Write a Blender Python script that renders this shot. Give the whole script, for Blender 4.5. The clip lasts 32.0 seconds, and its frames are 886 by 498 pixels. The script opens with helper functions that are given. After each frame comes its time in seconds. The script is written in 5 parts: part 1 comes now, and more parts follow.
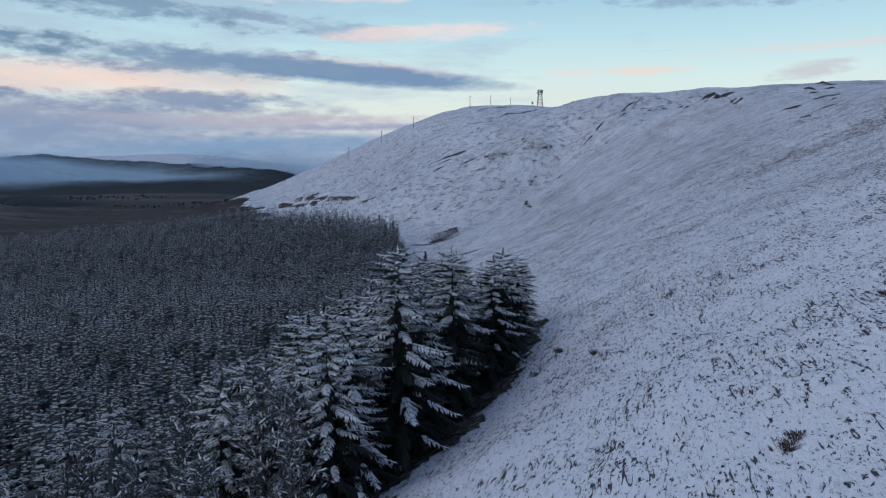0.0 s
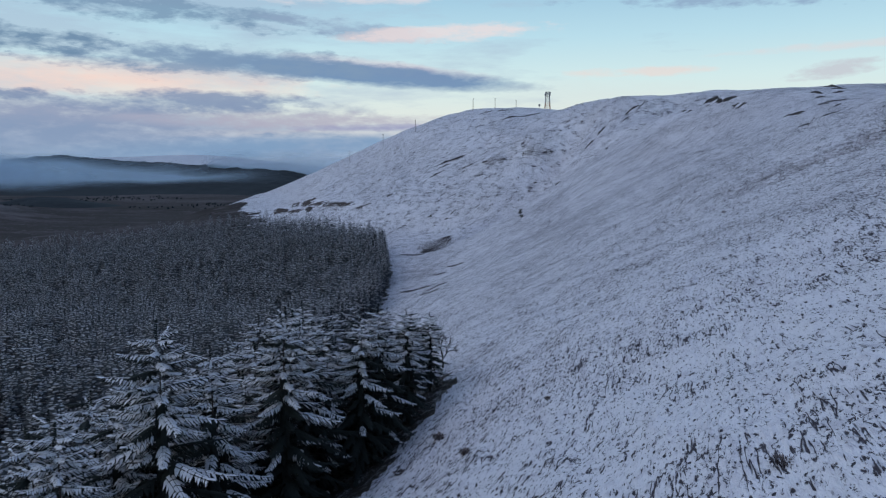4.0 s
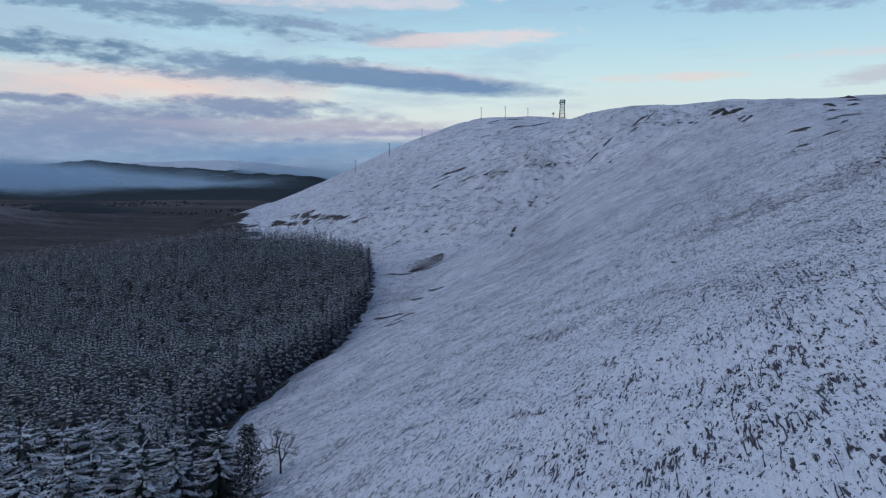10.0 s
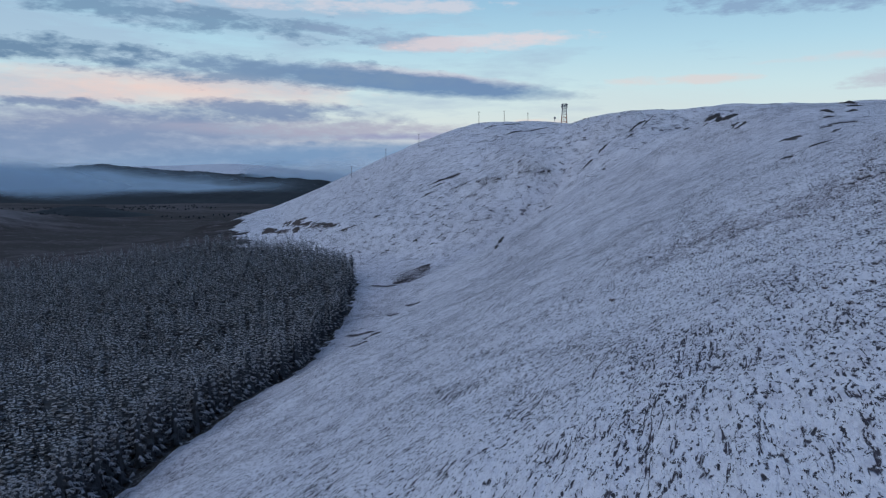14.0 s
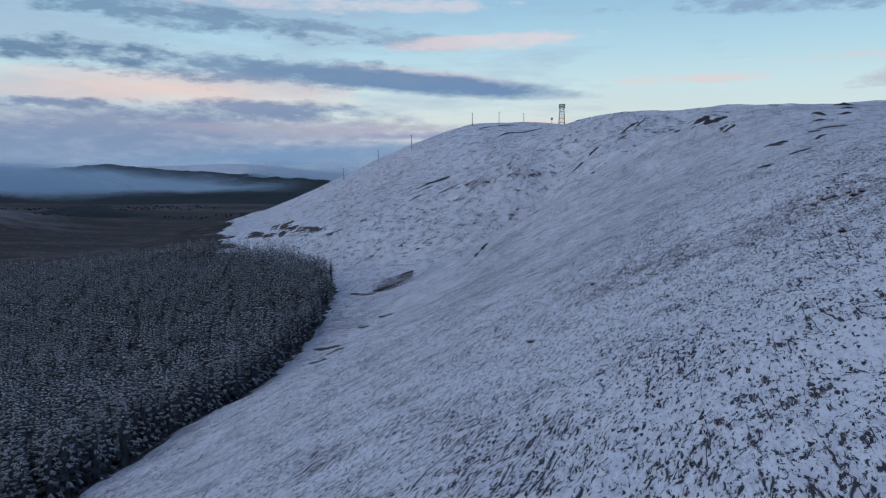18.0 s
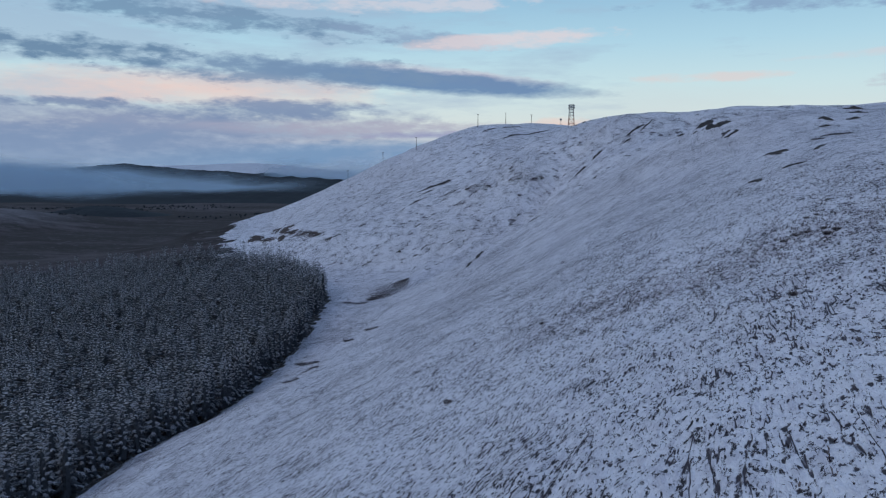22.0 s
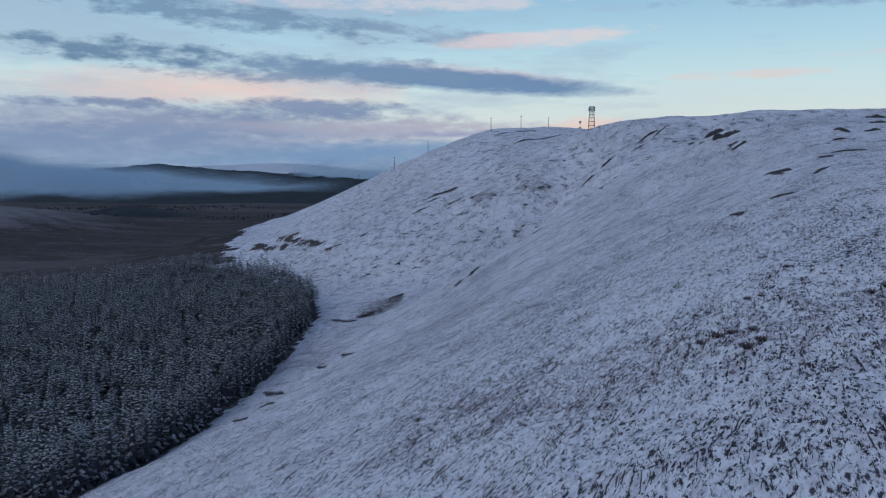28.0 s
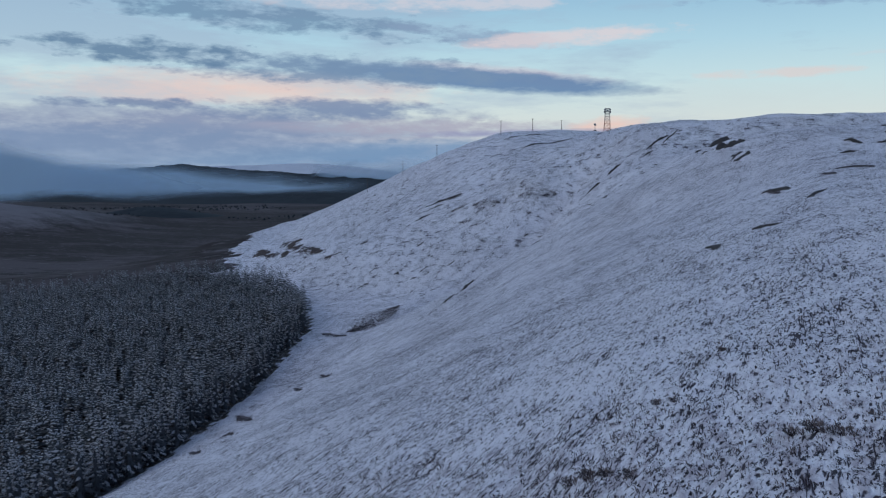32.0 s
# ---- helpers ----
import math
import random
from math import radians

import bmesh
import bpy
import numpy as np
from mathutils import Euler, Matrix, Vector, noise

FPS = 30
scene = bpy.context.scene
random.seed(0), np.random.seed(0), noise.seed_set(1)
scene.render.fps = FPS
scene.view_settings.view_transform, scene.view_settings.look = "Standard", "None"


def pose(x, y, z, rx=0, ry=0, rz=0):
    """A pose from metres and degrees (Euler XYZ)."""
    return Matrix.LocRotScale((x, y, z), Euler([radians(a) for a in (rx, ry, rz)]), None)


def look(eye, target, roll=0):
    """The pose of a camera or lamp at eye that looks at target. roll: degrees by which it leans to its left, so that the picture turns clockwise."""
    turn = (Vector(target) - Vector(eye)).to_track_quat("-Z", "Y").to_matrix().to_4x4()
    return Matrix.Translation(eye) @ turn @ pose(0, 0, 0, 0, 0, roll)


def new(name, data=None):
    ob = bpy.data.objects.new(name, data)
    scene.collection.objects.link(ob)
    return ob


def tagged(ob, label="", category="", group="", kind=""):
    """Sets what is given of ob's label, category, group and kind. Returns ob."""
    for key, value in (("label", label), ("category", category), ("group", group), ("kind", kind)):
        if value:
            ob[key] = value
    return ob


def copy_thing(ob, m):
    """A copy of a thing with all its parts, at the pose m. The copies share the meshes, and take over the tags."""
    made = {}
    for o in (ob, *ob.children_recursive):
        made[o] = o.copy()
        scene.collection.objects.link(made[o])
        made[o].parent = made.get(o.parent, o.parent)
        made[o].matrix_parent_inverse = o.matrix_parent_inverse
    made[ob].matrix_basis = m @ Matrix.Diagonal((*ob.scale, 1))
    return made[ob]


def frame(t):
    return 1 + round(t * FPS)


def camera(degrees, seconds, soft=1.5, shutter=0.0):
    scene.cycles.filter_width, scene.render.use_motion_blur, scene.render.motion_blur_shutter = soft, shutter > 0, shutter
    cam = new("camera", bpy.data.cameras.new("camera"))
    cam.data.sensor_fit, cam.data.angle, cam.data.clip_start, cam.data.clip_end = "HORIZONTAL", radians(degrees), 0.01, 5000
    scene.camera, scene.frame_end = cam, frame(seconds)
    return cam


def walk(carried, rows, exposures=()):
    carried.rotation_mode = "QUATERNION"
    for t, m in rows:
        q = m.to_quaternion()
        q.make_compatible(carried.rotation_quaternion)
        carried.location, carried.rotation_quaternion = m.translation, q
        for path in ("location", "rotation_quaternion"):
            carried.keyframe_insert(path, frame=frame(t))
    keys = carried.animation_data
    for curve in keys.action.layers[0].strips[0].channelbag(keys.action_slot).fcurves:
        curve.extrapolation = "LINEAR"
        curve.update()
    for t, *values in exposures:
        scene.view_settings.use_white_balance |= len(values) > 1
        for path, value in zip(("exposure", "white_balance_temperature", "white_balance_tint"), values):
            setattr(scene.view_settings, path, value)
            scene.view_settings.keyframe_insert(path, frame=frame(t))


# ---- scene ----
cam = camera(61.6, 32.0, soft=1.2)
METRES, EYE, TILT, LEAN, TURN = 140.0, 60.0, -5.6, -0.55, 0.0
ROWS = [
    (0.0, 0.0, 0.0, 0.0, -0.01, -1.25, 0.62),
    (0.5, 0.0124, 0.0152, 0.004, 0.16, -1.26, 0.61),
    (1.0, 0.0247, 0.0299, 0.0076, 0.34, -1.28, 0.59),
    (1.5, 0.0371, 0.0438, 0.0111, 0.51, -1.29, 0.57),
    (2.0, 0.0495, 0.0571, 0.0147, 0.68, -1.27, 0.57),
    (2.5, 0.0617, 0.0704, 0.0185, 0.83, -1.27, 0.56),
    (3.0, 0.0735, 0.084, 0.0225, 1.0, -1.24, 0.52),
    (3.5, 0.085, 0.0973, 0.0267, 1.17, -1.22, 0.47),
    (4.0, 0.0962, 0.1103, 0.0308, 1.34, -1.19, 0.44),
    (4.5, 0.1072, 0.1232, 0.0351, 1.53, -1.17, 0.4),
    (6.5, 0.1501, 0.1751, 0.0503, 2.24, -1.06, 0.22),
    (7.0, 0.1607, 0.1878, 0.0536, 2.43, -1.02, 0.19),
    (7.5, 0.1707, 0.1994, 0.0569, 2.6, -0.99, 0.16),
    (8.0, 0.1814, 0.2118, 0.0605, 2.78, -0.94, 0.13),
    (8.5, 0.1921, 0.2239, 0.0639, 2.97, -0.9, 0.13),
    (9.0, 0.2026, 0.236, 0.0675, 3.14, -0.85, 0.09),
    (9.5, 0.2131, 0.2481, 0.071, 3.33, -0.8, 0.08),
    (10.0, 0.2235, 0.2603, 0.0744, 3.51, -0.76, 0.05),
    (10.5, 0.234, 0.2723, 0.0778, 3.69, -0.72, 0.06),
    (11.0, 0.2442, 0.2845, 0.0812, 3.85, -0.69, 0.04),
    (11.5, 0.2543, 0.2965, 0.0844, 3.98, -0.66, 0.01),
    (12.0, 0.2645, 0.3087, 0.0876, 4.08, -0.62, 0.02),
    (12.5, 0.2746, 0.3203, 0.0906, 4.17, -0.6, 0.01),
    (13.0, 0.2847, 0.3319, 0.0937, 4.25, -0.59, 0.06),
    (13.5, 0.2949, 0.3441, 0.0963, 4.34, -0.55, -0.0),
    (14.0, 0.305, 0.3555, 0.0993, 4.41, -0.53, 0.0),
    (14.5, 0.3151, 0.367, 0.1021, 4.48, -0.53, -0.01),
    (16.5, 0.3513, 0.4132, 0.113, 4.73, -0.52, -0.05),
    (17.0, 0.3602, 0.424, 0.1158, 4.81, -0.53, -0.04),
    (17.5, 0.3692, 0.4346, 0.1186, 4.86, -0.55, -0.02),
    (18.0, 0.378, 0.4449, 0.1216, 4.92, -0.56, -0.03),
    (18.5, 0.3866, 0.4557, 0.1244, 4.99, -0.56, -0.04),
    (19.0, 0.3948, 0.4661, 0.1277, 5.14, -0.58, -0.07),
    (19.5, 0.4024, 0.4757, 0.1313, 5.29, -0.6, -0.06),
    (20.0, 0.4098, 0.4852, 0.1347, 5.47, -0.6, -0.09),
    (20.5, 0.417, 0.4945, 0.138, 5.66, -0.6, -0.12),
    (21.0, 0.4242, 0.5036, 0.1416, 5.85, -0.63, -0.11),
    (21.5, 0.4313, 0.5129, 0.145, 6.04, -0.63, -0.13),
    (22.0, 0.4388, 0.5224, 0.1484, 6.21, -0.65, -0.14),
    (22.5, 0.4465, 0.532, 0.1517, 6.37, -0.67, -0.15),
    (23.0, 0.4546, 0.5424, 0.1551, 6.54, -0.67, -0.15),
    (23.5, 0.4626, 0.553, 0.1585, 6.69, -0.68, -0.16),
    (24.0, 0.4709, 0.5641, 0.1619, 6.85, -0.69, -0.14),
    (24.5, 0.4793, 0.5756, 0.1654, 7.02, -0.69, -0.16),
    (25.0, 0.4878, 0.5868, 0.169, 7.21, -0.7, -0.16),
    (25.5, 0.4962, 0.5983, 0.1732, 7.46, -0.71, -0.19),
    (27.5, 0.5277, 0.6465, 0.1903, 8.44, -0.71, -0.33),
    (28.0, 0.5356, 0.6586, 0.1947, 8.67, -0.73, -0.34),
    (28.5, 0.5434, 0.6709, 0.1991, 8.9, -0.74, -0.35),
    (29.0, 0.5514, 0.6834, 0.2033, 9.13, -0.74, -0.37),
    (29.5, 0.5598, 0.696, 0.2073, 9.36, -0.75, -0.38),
    (30.0, 0.5684, 0.7088, 0.2114, 9.6, -0.75, -0.41),
    (30.5, 0.5773, 0.7216, 0.2155, 9.84, -0.76, -0.43),
    (31.0, 0.5864, 0.7346, 0.2197, 10.06, -0.76, -0.46),
    (31.5, 0.5955, 0.7477, 0.224, 10.28, -0.76, -0.49),
    (32.0, 0.6043, 0.7607, 0.2289, 10.52, -0.77, -0.52),
]
walk(cam, [(t, pose(0, 0, EYE, TILT, LEAN, TURN) @ pose(METRES * x, METRES * y, METRES * z, 90 + pitch, roll, yaw)) for t, x, y, z, yaw, pitch, roll in ROWS],
     [(0.0, 0.14, 6950, 10), (4.0, 0.12, 6850, 10), (9.0, 0.06, 6680, 10), (16.0, 0.0, 6520, 10), (24.0, -0.03, 6520, 10), (32.0, -0.05, 6580, 10)])

# ---- world and light ----
world = bpy.data.worlds.new("winter_dusk_sky")
scene.world = world
world.use_nodes = True
wt = world.node_tree
wt.nodes.clear()


def wnode(kind, **settings):
    n = wt.nodes.new(kind)
    for key, value in settings.items():
        if key == "operation":
            n.operation = value
        elif key == "blend_type":
            n.blend_type = value
        elif key == "data_type":
            n.data_type = value
    return n


def wmath(op, a, b=0.0, c=0.0, clamp=False):
    n = wnode("ShaderNodeMath", operation=op)
    n.use_clamp = clamp
    for k, v in enumerate((a, b, c)):
        if isinstance(v, (int, float)):
            n.inputs[k].default_value = v
        else:
            wt.links.new(v, n.inputs[k])
    return n.outputs[0]


def wmix(fac, a, b):
    n = wnode("ShaderNodeMix", data_type="RGBA")
    for k, v in ((0, fac), (6, a), (7, b)):
        if isinstance(v, (int, float)):
            n.inputs[k].default_value = v
        elif isinstance(v, tuple):
            n.inputs[k].default_value = (*v, 1)
        else:
            wt.links.new(v, n.inputs[k])
    return n.outputs[2]


def srgb(r, g, b):
    """A linear colour from screen values of 0 to 255."""
    return tuple(((v / 255 + 0.055) / 1.055) ** 2.4 if v > 10 else v / 255 / 12.92 for v in (r, g, b))


coord = wnode("ShaderNodeTexCoord")
sep = wnode("ShaderNodeSeparateXYZ")
wt.links.new(coord.outputs["Generated"], sep.inputs[0])
AZ = wmath("MULTIPLY", wmath("ARCTAN2", sep.outputs[0], sep.outputs[1]), 180 / math.pi)
EL = wmath("MULTIPLY", wmath("ARCSINE", sep.outputs[2]), 180 / math.pi)


def wnoise(sx, sy, detail, rough, off):
    """Fractal noise over azimuth and elevation, both in degrees, sx and sy degrees a cell."""
    comb = wnode("ShaderNodeCombineXYZ")
    wt.links.new(wmath("DIVIDE", AZ, sx), comb.inputs[0])
    wt.links.new(wmath("DIVIDE", EL, sy), comb.inputs[1])
    comb.inputs[2].default_value = off
    n = wnode("ShaderNodeTexNoise")
    n.inputs["Scale"].default_value = 1.0
    n.inputs["Detail"].default_value = detail
    n.inputs["Roughness"].default_value = rough
    wt.links.new(comb.outputs[0], n.inputs["Vector"])
    return n.outputs[0]


RAGGED = wnoise(4.6, 1.25, 5, 0.6, 3.1)
FINE = wnoise(1.5, 0.5, 4, 0.6, 8.7)
WISPS = wnoise(11.0, 2.0, 6, 0.6, 14.3)


def bank(az, el, half_wide, half_high, lean, rag=1.0, soft=0.5):
    """The cover, 0 to 1, of one long bank of cloud: its middle, half sizes and rise to the right in degrees."""
    u = wmath("SUBTRACT", AZ, az)
    v = wmath("SUBTRACT", wmath("SUBTRACT", EL, el), wmath("MULTIPLY", u, lean))
    d = wmath("ADD", wmath("POWER", wmath("ABSOLUTE", wmath("DIVIDE", u, half_wide)), 2.0),
              wmath("POWER", wmath("ABSOLUTE", wmath("DIVIDE", v, half_high)), 2.0))
    e = wmath("ADD", wmath("MULTIPLY", wmath("SUBTRACT", RAGGED, 0.5), 3.2 * rag), wmath("MULTIPLY", wmath("SUBTRACT", FINE, 0.5), 2.4 * rag))
    return wmath("DIVIDE", wmath("ADD", wmath("SUBTRACT", 1.0, d), e), soft * 2, clamp=True)


ramp = wnode("ShaderNodeValToRGB")
wt.links.new(wmath("DIVIDE", wmath("ADD", EL, 5.0), 95.0, clamp=True), ramp.inputs[0])
stops = [(-5, (120, 144, 178)), (0.4, (134, 158, 190)), (1.6, (160, 176, 202)), (3.3, (214, 225, 224)), (6.0, (200, 226, 232)), (9.0, (176, 214, 232)),
         (13, (146, 190, 220)), (30, (116, 143, 186)), (90, (93, 116, 164))]
while len(ramp.color_ramp.elements) < len(stops):
    ramp.color_ramp.elements.new(0.5)
for e, (deg, col) in zip(ramp.color_ramp.elements, stops):
    e.position, e.color = (deg + 5) / 95, (*srgb(*col), 1)
SKY = ramp.outputs[0]

# thin cover: broken wisps, denser to the west
cover = wmath("MULTIPLY", wmath("SUBTRACT", wmath("ADD", WISPS, wmath("MULTIPLY", AZ, -0.006)), 0.52), 5.0, clamp=True)
SKY = wmix(wmath("MULTIPLY", cover, 0.55), SKY, srgb(160, 180, 206))
# cream and pink light low in the west
SKY = wmix(wmath("MULTIPLY", bank(-25, 5.6, 17, 1.5, 0.0, 0.4, 0.6), 0.85), SKY, srgb(234, 208, 202))
SKY = wmix(wmath("MULTIPLY", bank(-10, 1.95, 16, 0.4, 0.0, 0.5, 0.6), 0.6), SKY, srgb(214, 216, 218))
SKY = wmix(wmath("MULTIPLY", bank(-29, 2.8, 25, 2.0, 0.015, 0.5), 0.9), SKY, srgb(136, 150, 182))
SKY = wmix(wmath("MULTIPLY", bank(-11, 2.9, 15, 0.7, 0.0, 0.8), 0.7), SKY, srgb(174, 173, 192))
SKY = wmix(wmath("MULTIPLY", bank(1.5, 3.0, 3.4, 0.8, 0.1, 0.5), 0.85), SKY, srgb(236, 206, 196))
SKY = wmix(wmath("MULTIPLY", bank(-3, 2.5, 11, 0.33, 0.01, 0.5), 0.9), SKY, srgb(148, 154, 190))
SKY = wmix(wmath("MULTIPLY", bank(-14, 1.0, 20, 1.0, 0.03, 0.5), 0.85), SKY, srgb(116, 150, 188))
SKY = wmix(wmath("MULTIPLY", bank(-34, 1.6, 18, 1.6, 0.0, 0.6), 0.8), SKY, srgb(126, 150, 184))
SKY = wmix(wmath("MULTIPLY", bank(-20, 4.2, 10, 0.95, 0.0, 0.8), 0.85), SKY, srgb(124, 145, 179))
SKY = wmix(wmath("MULTIPLY", bank(-33, 4.35, 7, 0.4, 0.0, 1.0), 0.85), SKY, srgb(122, 142, 176))
# the long lens of blue cloud with its pink upper edge
SKY = wmix(wmath("MULTIPLY", bank(-6.0, 6.85, 9, 0.7, -0.09, 0.5), 0.6), SKY, srgb(202, 180, 196))
SKY = wmix(wmath("MULTIPLY", bank(-8.6, 6.5, 15.5, 0.95, -0.075, 0.3, 0.35), 0.95), SKY, srgb(106, 138, 178))
SKY = wmix(wmath("MULTIPLY", bank(-18, 7.0, 13, 1.25, -0.02, 1.1), 0.85), SKY, srgb(120, 148, 180))
SKY = wmix(wmath("MULTIPLY", bank(-32, 8.0, 8, 0.9, -0.02, 1.1), 0.9), SKY, srgb(102, 134, 166))
SKY = wmix(wmath("MULTIPLY", bank(-24, 10.6, 15, 1.1, -0.06, 1.2), 0.8), SKY, srgb(110, 142, 174))
SKY = wmix(wmath("MULTIPLY", bank(-8, 9.6, 7, 0.7, -0.1, 1.2), 0.7), SKY, srgb(140, 164, 194))
SKY = wmix(wmath("MULTIPLY", bank(-1, 9.4, 8, 0.75, 0.05, 0.8), 0.75), SKY, srgb(226, 214, 218))
SKY = wmix(wmath("MULTIPLY", bank(-12, 11.9, 14, 0.6, 0.0, 1.0), 0.7), SKY, srgb(214, 212, 222))
SKY = wmix(wmath("MULTIPLY", bank(26, 11.2, 16, 0.9, -0.02, 1.2), 0.75), SKY, srgb(132, 158, 192))
SKY = wmix(wmath("MULTIPLY", bank(13, 6.4, 6, 0.4, 0.0, 0.8), 0.6), SKY, srgb(226, 208, 206))
SKY = wmix(wmath("MULTIPLY", bank(10, 4.6, 9, 1.6, 0.0, 0.5, 0.9), 0.5), SKY, srgb(204, 216, 220))
SKY = wmix(wmath("MULTIPLY", bank(26, 6.0, 3, 0.7, 0.12, 1.0), 0.75), SKY, srgb(186, 190, 204))
SKY = wmix(wmath("MULTIPLY", bank(27, 7.6, 9, 0.35, 0.03, 0.8), 0.55), SKY, srgb(214, 208, 214))

bg = wnode("ShaderNodeBackground")
bg.inputs["Strength"].default_value = 1.0
wt.links.new(SKY, bg.inputs["Color"])
wout = wnode("ShaderNodeOutputWorld")
wt.links.new(bg.outputs[0], wout.inputs["Surface"])

# wide soft lamp added to bring out the slope's relief; no sun is seen
sun = new("soft_relief_sun", bpy.data.lights.new("soft_relief_sun", "SUN"))
sun.data.energy, sun.data.angle, sun.data.color = 0.35, radians(25), (0.97, 0.93, 1.0)
sun.matrix_world = look((0, 0, 620), (620, 500, 0))

# ---- materials ----


def material(name):
    m = bpy.data.materials.new(name)
    m.use_nodes = True
    m.node_tree.nodes.clear()
    out = m.node_tree.nodes.new("ShaderNodeOutputMaterial")
    b = m.node_tree.nodes.new("ShaderNodeBsdfPrincipled")
    m.node_tree.links.new(b.outputs[0], out.inputs["Surface"])
    b.inputs["Specular IOR Level"].default_value = 0.2
    return m, b


class Graph:
    """Short ways to lay nodes into one material."""

    def __init__(self, m):
        self.t = m.node_tree

    def put(self, sock, v):
        if isinstance(v, (int, float)):
            sock.default_value = v
        elif isinstance(v, tuple):
            sock.default_value = v if len(v) == len(sock.default_value) else (*v, 1)
        else:
            self.t.links.new(v, sock)

    def math(self, op, a, b=0.0, clamp=False):
        n = self.t.nodes.new("ShaderNodeMath")
        n.operation, n.use_clamp = op, clamp
        self.put(n.inputs[0], a)
        self.put(n.inputs[1], b)
        return n.outputs[0]

    def mix(self, f, a, b):
        n = self.t.nodes.new("ShaderNodeMix")
        n.data_type = "RGBA"
        self.put(n.inputs[0], f)
        self.put(n.inputs[6], a)
        self.put(n.inputs[7], b)
        return n.outputs[2]

    def place(self, scale=(1, 1, 1), turn=(0, 0, 0), shift=(0, 0, 0)):
        c = self.t.nodes.new("ShaderNodeTexCoord")
        n = self.t.nodes.new("ShaderNodeMapping")
        n.inputs["Scale"].default_value = scale
        n.inputs["Rotation"].default_value = [radians(a) for a in turn]
        n.inputs["Location"].default_value = shift
        self.t.links.new(c.outputs["Object"], n.inputs["Vector"])
        return n.outputs[0]

    def noise(self, vec, scale, detail=3, rough=0.55):
        n = self.t.nodes.new("ShaderNodeTexNoise")
        self.put(n.inputs["Vector"], vec)
        n.inputs["Scale"].default_value, n.inputs["Detail"].default_value, n.inputs["Roughness"].default_value = scale, detail, rough
        return n.outputs[0]

    def band(self, v, low, high):
        """0 below low, 1 above high."""
        n = self.t.nodes.new("ShaderNodeMapRange")
        n.interpolation_type = "SMOOTHSTEP"
        self.put(n.inputs[0], v)
        n.inputs[1].default_value, n.inputs[2].default_value = low, high
        return n.outputs[0]

    def bump(self, b, height, strength, distance):
        n = self.t.nodes.new("ShaderNodeBump")
        n.inputs["Strength"].default_value, n.inputs["Distance"].default_value = strength, distance
        self.put(n.inputs["Height"], height)
        self.t.links.new(n.outputs[0], b.inputs["Normal"])

    def random(self):
        return self.t.nodes.new("ShaderNodeObjectInfo").outputs["Random"]

    def island(self):
        return self.t.nodes.new("ShaderNodeNewGeometry").outputs["Random Per Island"]


